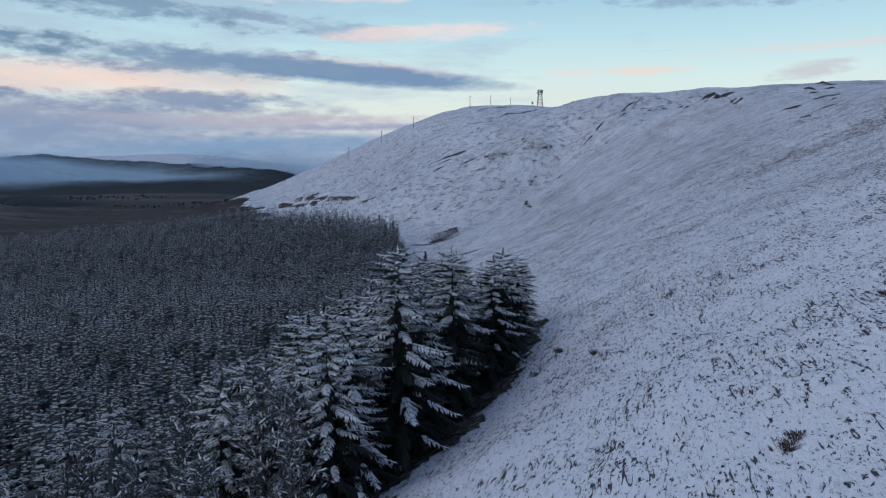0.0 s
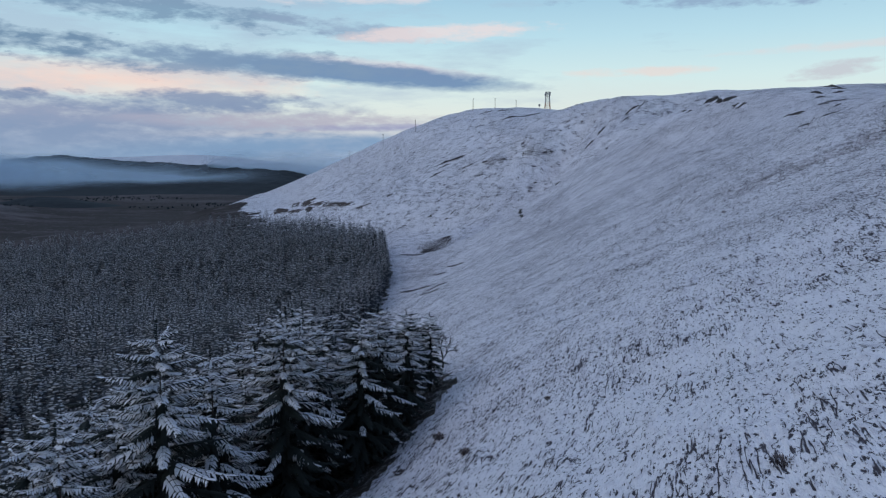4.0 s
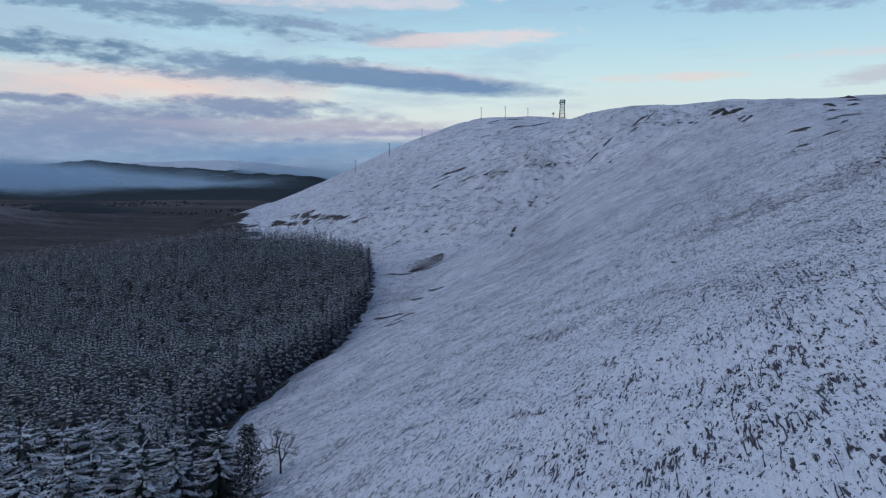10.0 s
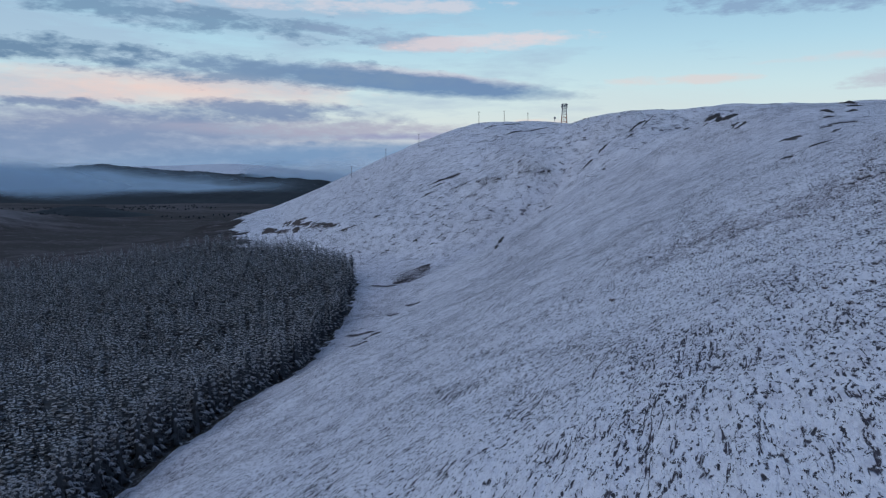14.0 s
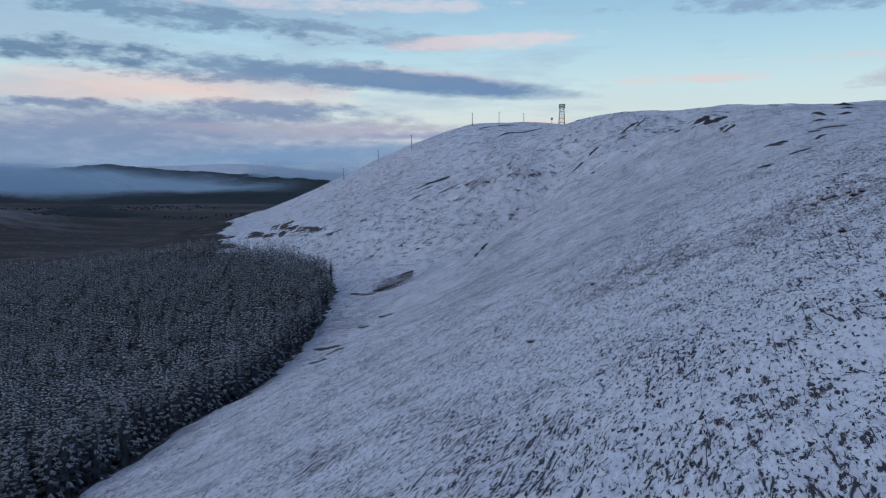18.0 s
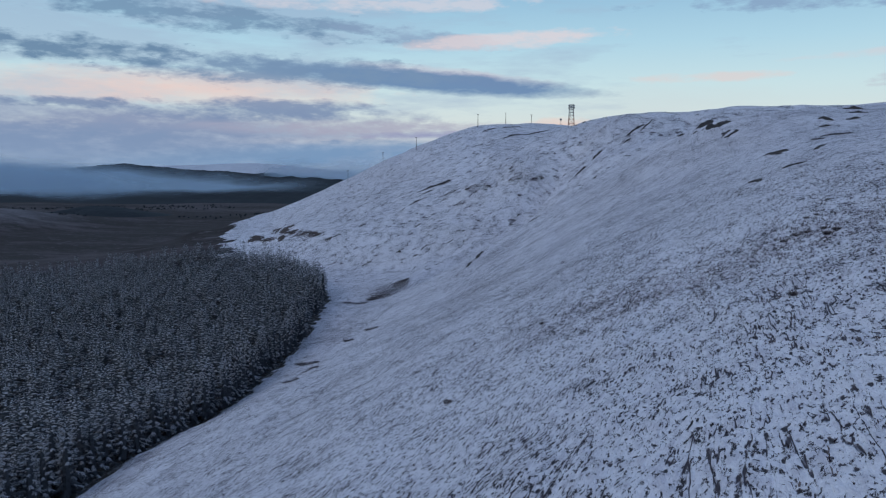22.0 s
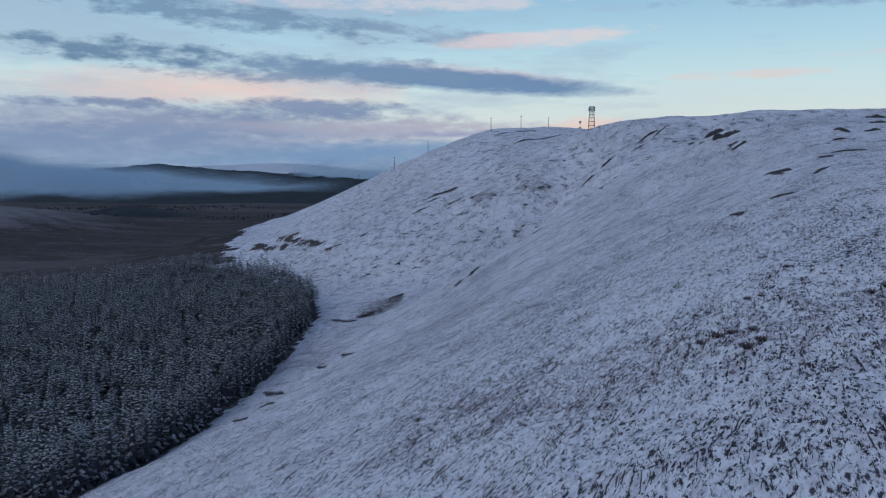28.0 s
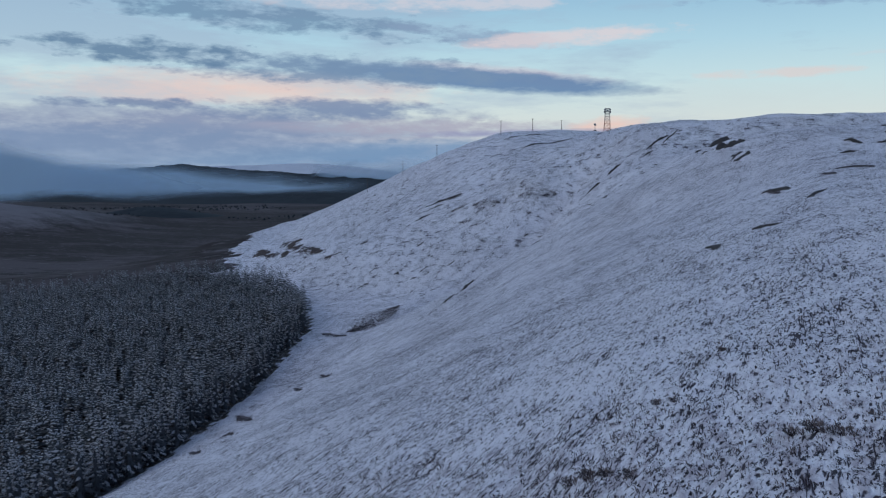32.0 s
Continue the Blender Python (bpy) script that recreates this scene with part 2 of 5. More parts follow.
def snowy_moor():
    """Thin snow over rough hill grass: dark tufts show through, with painted shade beside them, along the slope's small
    terraces.
    """
    m, b = material("thin_snow_on_hill_grass")
    g = Graph(m)
    flat = g.place((1, 1, 1))

    def terraced(across, down):
        """Coordinates stretched along the small terraces, which slant 15 degrees off y."""
        first = g.place((1, 1, 1), (0, 0, 15))
        n = m.node_tree.nodes.new("ShaderNodeMapping")
        n.inputs["Scale"].default_value = (across, down, 1.0)
        g.put(n.inputs["Vector"], first)
        return n.outputs[0]

    along = terraced(1.0, 0.27)
    rows = terraced(1.0, 0.4)
    wob = m.node_tree.nodes.new("ShaderNodeTexNoise")
    wob.inputs["Scale"].default_value = 1.1
    g.put(wob.inputs["Vector"], flat)
    bent = m.node_tree.nodes.new("ShaderNodeVectorMath")
    bent.operation = "MULTIPLY_ADD"
    g.put(bent.inputs[0], wob.outputs["Color"])
    bent.inputs[1].default_value = (0.5, 0.2, 0.5)
    g.put(bent.inputs[2], along)

    fine = g.noise(rows, 5.0, 3, 0.6)
    zone = g.noise(flat, 0.03, 4, 0.6)
    mid = g.noise(flat, 0.2, 3, 0.6)
    mottle = g.noise(rows, 1.9, 5, 0.68)
    # small dark dabs, each of its own size: grass, and tussock shade painted in
    def dabs(scale, squeeze, share):
        n = m.node_tree.nodes.new("ShaderNodeTexVoronoi")
        n.inputs["Scale"].default_value = scale
        n.inputs["Randomness"].default_value = 1.0
        v = m.node_tree.nodes.new("ShaderNodeVectorMath")
        v.operation = "MULTIPLY"
        g.put(v.inputs[0], bent.outputs[0])
        v.inputs[1].default_value = (1.0, squeeze, 0.6)
        g.put(n.inputs["Vector"], v.outputs[0])
        lot = m.node_tree.nodes.new("ShaderNodeSeparateColor")
        g.put(lot.inputs[0], n.outputs["Color"])
        size = g.math("MULTIPLY", g.math("ADD", g.math("SUBTRACT", share, lot.outputs[0]), g.math("MULTIPLY", g.math("SUBTRACT", fine, 0.5), 0.9)), 0.8)
        return g.math("SUBTRACT", g.math("MINIMUM", size, 0.34), n.outputs["Distance"])

    # a belt of rougher heath slants up the slope
    sp = m.node_tree.nodes.new("ShaderNodeSeparateXYZ")
    g.put(sp.inputs[0], flat)
    off = g.math("ADD", g.math("MULTIPLY", g.math("SUBTRACT", sp.outputs[0], 62.0), 0.45), g.math("MULTIPLY", g.math("SUBTRACT", sp.outputs[1], 154.0), 0.89))
    off = g.math("ADD", off, g.math("MULTIPLY", g.math("SUBTRACT", mid, 0.5), 14.0))
    belt = g.math("MULTIPLY", g.math("SUBTRACT", 1.0, g.band(g.math("ABSOLUTE", off), 1.0, 16.0)), g.band(sp.outputs[0], 54.0, 72.0))
    heath = g.math("MULTIPLY", g.math("MULTIPLY", g.band(sp.outputs[0], 62.0, 86.0), g.band(off, -46.0, -16.0)), g.math("SUBTRACT", 1.0, g.band(off, 4.0, 22.0)))
    belt = g.math("MAXIMUM", belt, g.math("MULTIPLY", heath, 0.6))
    spur = g.band(g.math("SUBTRACT", g.math("MULTIPLY", g.math("SUBTRACT", sp.outputs[1], 400.0), 0.66), g.math("SUBTRACT", sp.outputs[0], 36.0)), 0.0, 8.0)
    spur = g.math("MULTIPLY", spur, g.band(sp.outputs[1], 350.0, 400.0))
    rich = g.math("ADD", g.math("MULTIPLY", g.math("SUBTRACT", zone, 0.5), 0.55), g.math("ADD", g.math("MULTIPLY", g.math("SUBTRACT", mid, 0.5), 0.55), g.math("MULTIPLY", belt, 0.08)))
    rich = g.math("SUBTRACT", rich, g.math("MULTIPLY", g.band(sp.outputs[1], 400.0, 470.0), 0.04))
    rich = g.math("SUBTRACT", rich, g.math("MULTIPLY", g.math("SUBTRACT", 1.0, g.band(sp.outputs[1], 35.0, 85.0)), 0.16))
    share = g.math("ADD", g.math("MULTIPLY", rich, 0.35), 0.50)
    open_slope = g.math("MULTIPLY", g.math("SUBTRACT", 1.0, g.band(sp.outputs[0], 62.0, 82.0)), g.band(sp.outputs[1], 96.0, 128.0))
    share = g.math("ADD", share, g.math("MULTIPLY", open_slope, 0.14))
    small = dabs(4.0, 1.0, share)
    large = dabs(2.9, 1.0, g.math("ADD", g.math("MULTIPLY", rich, 0.3), g.math("ADD", 0.04, g.math("MULTIPLY", open_slope, 0.22))))
    # the rough sward between them, half sunk in the snow
    sward = g.math("ADD", g.noise(bent.outputs[0], 5.6, 4, 0.72), g.math("ADD", g.math("MULTIPLY", rich, 0.17), g.math("MULTIPLY", g.math("SUBTRACT", fine, 0.5), 0.16)))
    coarse = g.math("ADD", g.noise(bent.outputs[0], 3.6, 5, 0.78), g.math("ADD", g.math("MULTIPLY", rich, 0.15), -0.04))
    sward = g.math("MAXIMUM", sward, coarse)
    # heather clumps, plainer on the high and far ground
    clumps = g.math("ADD", g.noise(rows, 1.7, 5, 0.8), g.math("ADD", g.math("MULTIPLY", rich, 0.12), g.math("SUBTRACT", g.math("MULTIPLY", g.band(sp.outputs[1], 85.0, 200.0), 0.2), 0.224)))
    sward = g.math("MAXIMUM", sward, clumps)
    # broken dark lines along the terraces
    thread = g.math("ABSOLUTE", g.math("SUBTRACT", g.noise(terraced(1.0, 0.10), 1.3, 3, 0.55), 0.5))
    dark_lines = g.math("SUBTRACT", g.math("MULTIPLY", g.band(g.math("ADD", mid, g.math("MULTIPLY", g.math("SUBTRACT", mottle, 0.5), 1.2)), 0.48, 0.60), 0.021), thread)
    show = g.math("MAXIMUM", g.math("MAXIMUM", g.math("MAXIMUM", small, large), g.math("MULTIPLY", dark_lines, 7.0)), g.math("MULTIPLY", g.math("SUBTRACT", sward, 0.574), 2.4))
    clean = g.math("ADD", g.math("POWER", g.math("DIVIDE", g.math("SUBTRACT", sp.outputs[0], 67.6), 2.2), 2.0), g.math("POWER", g.math("DIVIDE", g.math("SUBTRACT", sp.outputs[1], 89.5), 3.0), 2.0))
    clean = g.band(g.math("ADD", clean, g.math("MULTIPLY", g.math("SUBTRACT", mottle, 0.5), 1.6)), 0.6, 1.1)
    bare = g.math("MULTIPLY", g.band(show, -0.03, 0.10), clean)
    stony = g.math("ADD", g.noise(g.place((0.6, 1.0, 1.0), (0, 0, 20)), 0.5, 5, 0.72), g.math("MULTIPLY", g.math("SUBTRACT", mid, 0.5), 0.3))
    stony = g.math("MULTIPLY", g.band(stony, 0.565, 0.65), g.band(sp.outputs[1], 425.0, 470.0))
    bare = g.math("MAXIMUM", bare, stony)
    # grey-lilac mottle: thin grass, plus the snow's soft shading put into the colour
    veil_shade = g.band(g.math("ADD", g.math("MULTIPLY", rich, 0.5), mottle), 0.40, 0.66)
    veil_shade = g.math("MULTIPLY", veil_shade, g.math("ADD", g.math("MULTIPLY", spur, -0.7), g.math("ADD", g.math("MULTIPLY", belt, 0.5), 1.0)))
    snow = g.mix(g.noise(flat, 0.9, 4, 0.6), (0.85, 0.84, 0.89), (0.90, 0.89, 0.935))
    straw = g.mix(fine, (0.026, 0.020, 0.031), (0.085, 0.058, 0.080))
    # straw darkens to near-black in the heart of the painted gaps
    deep = g.mix(g.band(show, 0.05, 0.20), straw, (0.014, 0.013, 0.017))
    col = g.mix(g.math("MULTIPLY", veil_shade, 0.37), snow, g.mix(belt, (0.40, 0.365, 0.43), (0.27, 0.20, 0.235)))
    g.put(b.inputs["Base Color"], g.mix(g.math("MULTIPLY", bare, 0.95), col, deep))
    tufts = g.math("SUBTRACT", mottle, g.math("MULTIPLY", bare, 0.5))
    b.inputs["Roughness"].default_value = 0.85
    g.bump(b, g.math("ADD", g.math("MULTIPLY", tufts, 1.5), g.math("MULTIPLY", fine, 0.5)), 0.8, 0.3)
    return m


def valley_floor():
    m, b = material("dim_snowy_valley_moor")
    g = Graph(m)
    flat = g.place()
    wide = g.place((0.35, 1, 1), (0, 0, -14))
    big = g.noise(wide, 0.0045, 6, 0.62)
    mid = g.noise(wide, 0.022, 5, 0.65)
    fine = g.noise(wide, 0.10, 5, 0.68)
    v = g.math("ADD", g.math("MULTIPLY", big, 1.1), g.math("ADD", g.math("MULTIPLY", mid, 0.7), g.math("MULTIPLY", fine, 0.7)))
    col = g.mix(g.band(v, 1.08, 1.34), (0.085, 0.070, 0.073), (0.030, 0.022, 0.021))
    col = g.mix(g.band(g.math("ADD", mid, g.math("MULTIPLY", g.math("SUBTRACT", fine, 0.5), 0.5)), 0.58, 0.64), col, (0.03, 0.024, 0.022))
    col = g.mix(g.math("MULTIPLY", g.band(fine, 0.58, 0.66), 0.4), col, (0.26, 0.235, 0.255))
    # paler over the low rise
    sp = m.node_tree.nodes.new("ShaderNodeSeparateXYZ")
    g.put(sp.inputs[0], flat)
    rise = g.math("ADD", g.math("POWER", g.math("DIVIDE", g.math("ADD", sp.outputs[0], 1520.0), 420.0), 2.0), g.math("POWER", g.math("DIVIDE", g.math("SUBTRACT", sp.outputs[1], 1880.0), 460.0), 2.0))
    col = g.mix(g.math("MULTIPLY", g.math("SUBTRACT", 1.0, g.band(g.math("ADD", rise, g.math("ADD", mid, g.math("MULTIPLY", fine, 0.8))), 0.9, 1.9)), 0.35), col, (0.34, 0.32, 0.345))
    g.put(b.inputs["Base Color"], col)
    b.inputs["Roughness"].default_value = 0.9
    g.bump(b, mid, 0.4, 3.0)
    return m


def simple(name, c1, c2, scale, rough=0.8, bump=0.02, per_island=0.0):
    m, b = material(name)
    g = Graph(m)
    f = g.noise(g.place(), scale, 4, 0.6)
    col = g.mix(f, c1, c2)
    if per_island:
        col = g.mix(g.math("MULTIPLY", g.island(), per_island), col, tuple(v * 0.35 for v in c1))
    g.put(b.inputs["Base Color"], col)
    b.inputs["Roughness"].default_value = rough
    g.bump(b, g.noise(g.place(), scale * 3, 3, 0.6), 0.5, bump)
    return m


def litter():
    """Dead grass and needles on the bank under the trees, with a sprinkle of snow."""
    m, b = material("dead_grass_and_needle_litter")
    g = Graph(m)
    flat = g.place()
    fine = g.noise(flat, 5.0, 4, 0.65)
    big = g.noise(flat, 0.9, 4, 0.6)
    col = g.mix(big, (0.022, 0.018, 0.015), (0.11, 0.09, 0.07))
    col = g.mix(g.math("MULTIPLY", g.band(g.math("ADD", g.math("MULTIPLY", fine, 0.6), g.math("MULTIPLY", big, 0.5)), 0.56, 0.66), 0.6), col, (0.55, 0.55, 0.58))
    g.put(b.inputs["Base Color"], col)
    b.inputs["Roughness"].default_value = 0.95
    g.bump(b, g.math("ADD", fine, big), 0.8, 0.2)
    return m


MOOR = snowy_moor()
VALLEY = valley_floor()
NEEDLES = simple("dark_spruce_needles", (0.009, 0.013, 0.011), (0.028, 0.034, 0.03), 2.0, 0.75, 0.02)
FROST = simple("frosted_pine_needles", (0.045, 0.052, 0.056), (0.15, 0.165, 0.18), 1.2, 0.75, 0.02, 0.5)
BRANCH_SNOW = simple("snow_lying_on_branches", (0.70, 0.72, 0.76), (0.84, 0.85, 0.88), 3.0, 0.8, 0.02, 0.25)
FAR_NEEDLES = simple("frosted_plantation_needles", (0.046, 0.051, 0.056), (0.10, 0.108, 0.117), 0.5, 0.8, 0.02)
# tree-sized random patches, near-black to white, stand in for shading between crowns
FAR_SNOW = simple("frost_on_plantation_branches", (0.05, 0.052, 0.058), (0.84, 0.85, 0.88), 0.3, 0.8, 0.02)
BARK = simple("spruce_bark", (0.035, 0.028, 0.024), (0.085, 0.07, 0.06), 5.0, 0.9, 0.03)
ROCK = simple("dark_wet_crag_rock", (0.025, 0.023, 0.024), (0.10, 0.09, 0.088), 0.7, 0.8, 0.15)
STRAW = simple("dead_moor_grass", (0.022, 0.018, 0.024), (0.090, 0.066, 0.074), 1.4, 0.9, 0.02, 0.3)
TUSSOCK = simple("frosted_tawny_grass", (0.075, 0.058, 0.056), (0.34, 0.285, 0.28), 3.0, 0.9, 0.02, 0.5)
RUSH = simple("grey_brown_rushes", (0.11, 0.098, 0.104), (0.25, 0.225, 0.235), 0.8, 0.9, 0.02, 0.5)
STEEL = simple("weathered_galvanised_steel", (0.16, 0.16, 0.17), (0.30, 0.30, 0.31), 2.0, 0.55, 0.005)
RUSTED = simple("red_primed_steel", (0.26, 0.11, 0.08), (0.36, 0.18, 0.13), 2.0, 0.6, 0.005)
POLEWOOD = simple("tarred_pole_wood", (0.05, 0.042, 0.04), (0.12, 0.10, 0.09), 3.0, 0.85, 0.01)
TAWNY_ROCK = simple("tawny_grass_and_rock", (0.022, 0.019, 0.019), (0.17, 0.14, 0.13), 1.6, 0.9, 0.15)
LITTER = litter()
FARWOOD = simple("dark_far_conifers", (0.012, 0.018, 0.022), (0.035, 0.042, 0.048), 0.02, 0.9, 2.0)
FARSNOW = simple("far_snowy_moorland", (0.40, 0.43, 0.49), (0.74, 0.76, 0.81), 0.008, 0.9, 2.0)

# ---- terrain ----
# cross-sections of the hill: y, then x and z of the foot, of the middle of the slope and of the crest
SECTIONS = np.array([
    (-80, -60, 28, 20, 66, 110, 104), (0, -50, 24, 20, 58.5, 110, 98), (35, -46, 20, 20, 52.3, 110, 94), (75, -40, 15.5, 21, 45.3, 115, 90),
    (115, -31, 14.5, 34, 47.4, 115, 84), (150, -24, 14, 48, 50.5, 118, 82), (200, -22, 13, 60, 53, 122, 81.5)] + [
    (255, -17, 9.7, 50, 43, 128, 83), (310, -11, 11, 45, 37, 140, 89), (350, -7, 14.5, 42, 35.5, 130, 93.9), (390, -4, 17, 41, 35.7, 128, 90.2),
    (416, -6, 17.5, 45, 36, 124, 90.6), (440, -2, 19, 50, 37, 120, 88)] + [
    (470, -45, 19, 40, 48, 113, 86), (510, -100, 22, 10, 54.7, 115, 104.4), (580, -120, 24, 5, 77, 110.2, 105.7), (690, -150, 28, 20, 110.6, 131.3, 104.2),
    (820, -200, 25, 0, 112.7, 108.2, 112.2), (1100, -260, 0, 0, 92, 110, 105), (1700, -300, -85, 0, -50, 110, -20), (2400, -300, -85, 0, -85, 110, -85)])


def smooth(a, b, v):
    u = np.clip((v - a) / (b - a), 0, 1)
    return u * u * (3 - 2 * u)


def section(y, k):
    """Column k of the sections at y, by a smooth monotone curve."""
    ys, vs = SECTIONS[:, 0], SECTIONS[:, k]
    d = np.diff(vs) / np.diff(ys)
    t = np.zeros_like(vs)
    same = d[:-1] * d[1:] > 0
    t[1:-1][same] = 2 * d[:-1][same] * d[1:][same] / (d[:-1] + d[1:])[same]
    y = np.clip(y, ys[0], ys[-1])
    i = np.clip(np.searchsorted(ys, y) - 1, 0, len(ys) - 2)
    h = ys[i + 1] - ys[i]
    u = (y - ys[i]) / h
    return ((2 * u**3 - 3 * u**2 + 1) * vs[i] + (u**3 - 2 * u**2 + u) * h * t[i] + (3 * u**2 - 2 * u**3) * vs[i + 1] + (u**3 - u**2) * h * t[i + 1])


def lattice(ix, iy, seed):
    n = (ix.astype(np.int64) * 374761393 + iy.astype(np.int64) * 668265263 + seed * 974634777) & 0xFFFFFFFF
    n = ((n ^ (n >> 13)) * 1274126177) & 0xFFFFFFFF
    return ((n ^ (n >> 16)) & 0xFFFF) / 65535.0


def value_noise(x, y, cell, seed):
    """Smooth noise of -1 to 1."""
    u, v = x / cell, y / cell
    iu, iv = np.floor(u), np.floor(v)
    fu, fv = u - iu, v - iv
    fu, fv = fu * fu * (3 - 2 * fu), fv * fv * (3 - 2 * fv)
    a, b = lattice(iu, iv, seed), lattice(iu + 1, iv, seed)
    c, d = lattice(iu, iv + 1, seed), lattice(iu + 1, iv + 1, seed)
    return ((a * (1 - fu) + b * fu) * (1 - fv) + (c * (1 - fu) + d * fu) * fv) * 2 - 1


def soft_corner(v, w):
    """0 for v far below 0, v far above it, rounded over w."""
    return w * np.logaddexp(0, v / w)


def hill(x, y):
    """Large form of the hill and the bench that the forest stands on."""
    xf, zf, xm, zm, xc, zc = (section(y, k) for k in range(1, 7))
    s1, s2 = (zm - zf) / (xm - xf), (zc - zm) / (xc - xm)
    base = zf + 0.075 * np.maximum(x - xf, -230) + (s1 - 0.075) * soft_corner(x - xf, 5.0) + (s2 - s1) * soft_corner(x - xm, 12.0) + (0.03 - s2) * soft_corner(x - xc, 7.0)
    return base


def beyond(x, y):
    """How far a place lies past the forest's outer edge, in metres."""
    return (y - 505) * 0.94 + (-(x + 100)) * (0.30)


def terrain(x, y):
    x, y = np.asarray(x, float), np.asarray(y, float)
    z = hill(x, y)
    # gully between the even slope and the facing spur
    gx = 29 + 0.66 * (y - 400)
    side = np.where(x > gx, 5.5, 20.0)
    z = z - 13 * np.exp(-((x - gx) / side) ** 2) * smooth(375, 402, y) * (1 - smooth(480, 530, y))
    # the bench falls away to the wide valley
    fall = smooth(20, 640, beyond(x, y)) * (1 - smooth(-260, -140, x - (y - 500) * -0.18))
    z = z * (1 - fall) + (-86 + 6 * value_noise(x, y, 260, 5)) * fall
    # a low snowy rise out on the valley's far left
    z = z + 58 * np.exp(-(((x + 1520) / 300) ** 2 + ((y - 1880) / 330) ** 2)) * (1 + 0.2 * value_noise(x, y, 120, 9))
    return z


def ground_z(x, y):
    """The ground with its unevenness."""
    x, y = np.asarray(x, float), np.asarray(y, float)
    rough = 1 - smooth(700, 1200, np.hypot(x, y))
    r = 0.9 * value_noise(x, y, 38, 1) + 0.45 * value_noise(x, y, 15, 2) + 0.16 * value_noise(x, y * 0.55, 3.4, 3)
    # small terraces and tussocks in rows along the contours
    across, along = 0.966 * x - 0.259 * y, 0.259 * x + 0.966 * y
    r = r + 0.13 * value_noise(across, along * 0.2, 1.3, 4) + 0.12 * value_noise(across, along * 0.45, 0.8, 7) * (1 - smooth(200, 320, y))
    far = 2.2 * np.abs(value_noise(x + y * 0.35, y * 1.2, 26, 6)) * smooth(430, 500, y)
    return terrain(x, y) + (r + far) * rough


def zat(x, y):
    return float(ground_z(np.array([x]), np.array([y]))[0])


def graded(knots):
    """Grid lines from (place, step) knots, the step blending from knot to knot."""
    out = [knots[0][0]]
    places, steps = [k[0] for k in knots], [k[1] for k in knots]
    while out[-1] < places[-1]:
        out.append(out[-1] + float(np.interp(out[-1], places, steps)))
    return np.array(out)


def sheet(name, xs, ys, height, mats, pick=None):
    X, Y = np.meshgrid(xs, ys)
    Z = height(X.ravel(), Y.ravel())
    nx, ny = len(xs), len(ys)
    me = bpy.data.meshes.new(name)
    me.vertices.add(nx * ny)
    me.vertices.foreach_set("co", np.stack([X.ravel(), Y.ravel(), Z], 1).astype(np.float32).ravel())
    i = (np.arange(ny - 1)[:, None] * nx + np.arange(nx - 1)[None, :]).ravel()
    q = np.stack([i, i + 1, i + nx + 1, i + nx], 1)
    me.loops.add(q.size)
    me.loops.foreach_set("vertex_index", q.ravel().astype(np.int32))
    me.polygons.add(len(q))
    me.polygons.foreach_set("loop_start", (np.arange(len(q)) * 4).astype(np.int32))
    me.polygons.foreach_set("use_smooth", np.ones(len(q), bool))
    for m in mats:
        me.materials.append(m)
    if pick is not None:
        c = np.stack([X.ravel(), Y.ravel()], 1)[q].mean(1)
        me.polygons.foreach_set("material_index", pick(c[:, 0], c[:, 1]).astype(np.int32))
    me.update(calc_edges=True)
    return new(name, me)


def mesh_from(name, verts, faces, mat, smooth_shade=False):
    """A mesh from arrays: faces all of one size."""
    me = bpy.data.meshes.new(name)
    verts, faces = np.asarray(verts, np.float32), np.asarray(faces, np.int32)
    me.vertices.add(len(verts))
    me.vertices.foreach_set("co", verts.ravel())
    me.loops.add(faces.size)
    me.loops.foreach_set("vertex_index", faces.ravel())
    me.polygons.add(len(faces))
    me.polygons.foreach_set("loop_start", (np.arange(len(faces)) * faces.shape[1]).astype(np.int32))
    if smooth_shade:
        me.polygons.foreach_set("use_smooth", np.ones(len(faces), bool))
    me.materials.append(mat)
    me.update(calc_edges=True)
    return me


def child(name, me, parent, label=""):
    o = new(name, me)
    o.parent = parent
    return tagged(o, label)


GX = graded([(-4400, 220), (-1500, 70), (-500, 24), (-220, 7), (-140, 3.2), (-100, 3.4), (-60, 5), (-30, 3.0), (-14, 0.9), (5, 0.5), (110, 0.5), (150, 1.3), (260, 8), (800, 60), (4400, 300)])
GY = graded([(-900, 80), (-100, 10), (0, 1.2), (40, 0.7), (190, 0.85), (300, 1.7), (420, 2.1), (620, 3.2), (860, 7), (1500, 40), (3000, 110), (4600, 220)])


EDGE_Y = [-20, 20, 50, 60, 71, 82, 92, 98, 104, 120, 150, 200, 240, 280, 335, 360, 390, 412, 440, 462, 492]
EDGE_X = [-16, -13, -7, -2, 3, 7.5, 9.5, 7.5, 2, -8, -20, -17.5, -15.5, -15, -17.5, -20.5, -25, -31, -46, -66, -112]


def edge_in(x, y):
    """How far inside the forest's hill-side edge a place lies."""
    return np.interp(y, EDGE_Y, EDGE_X) - x


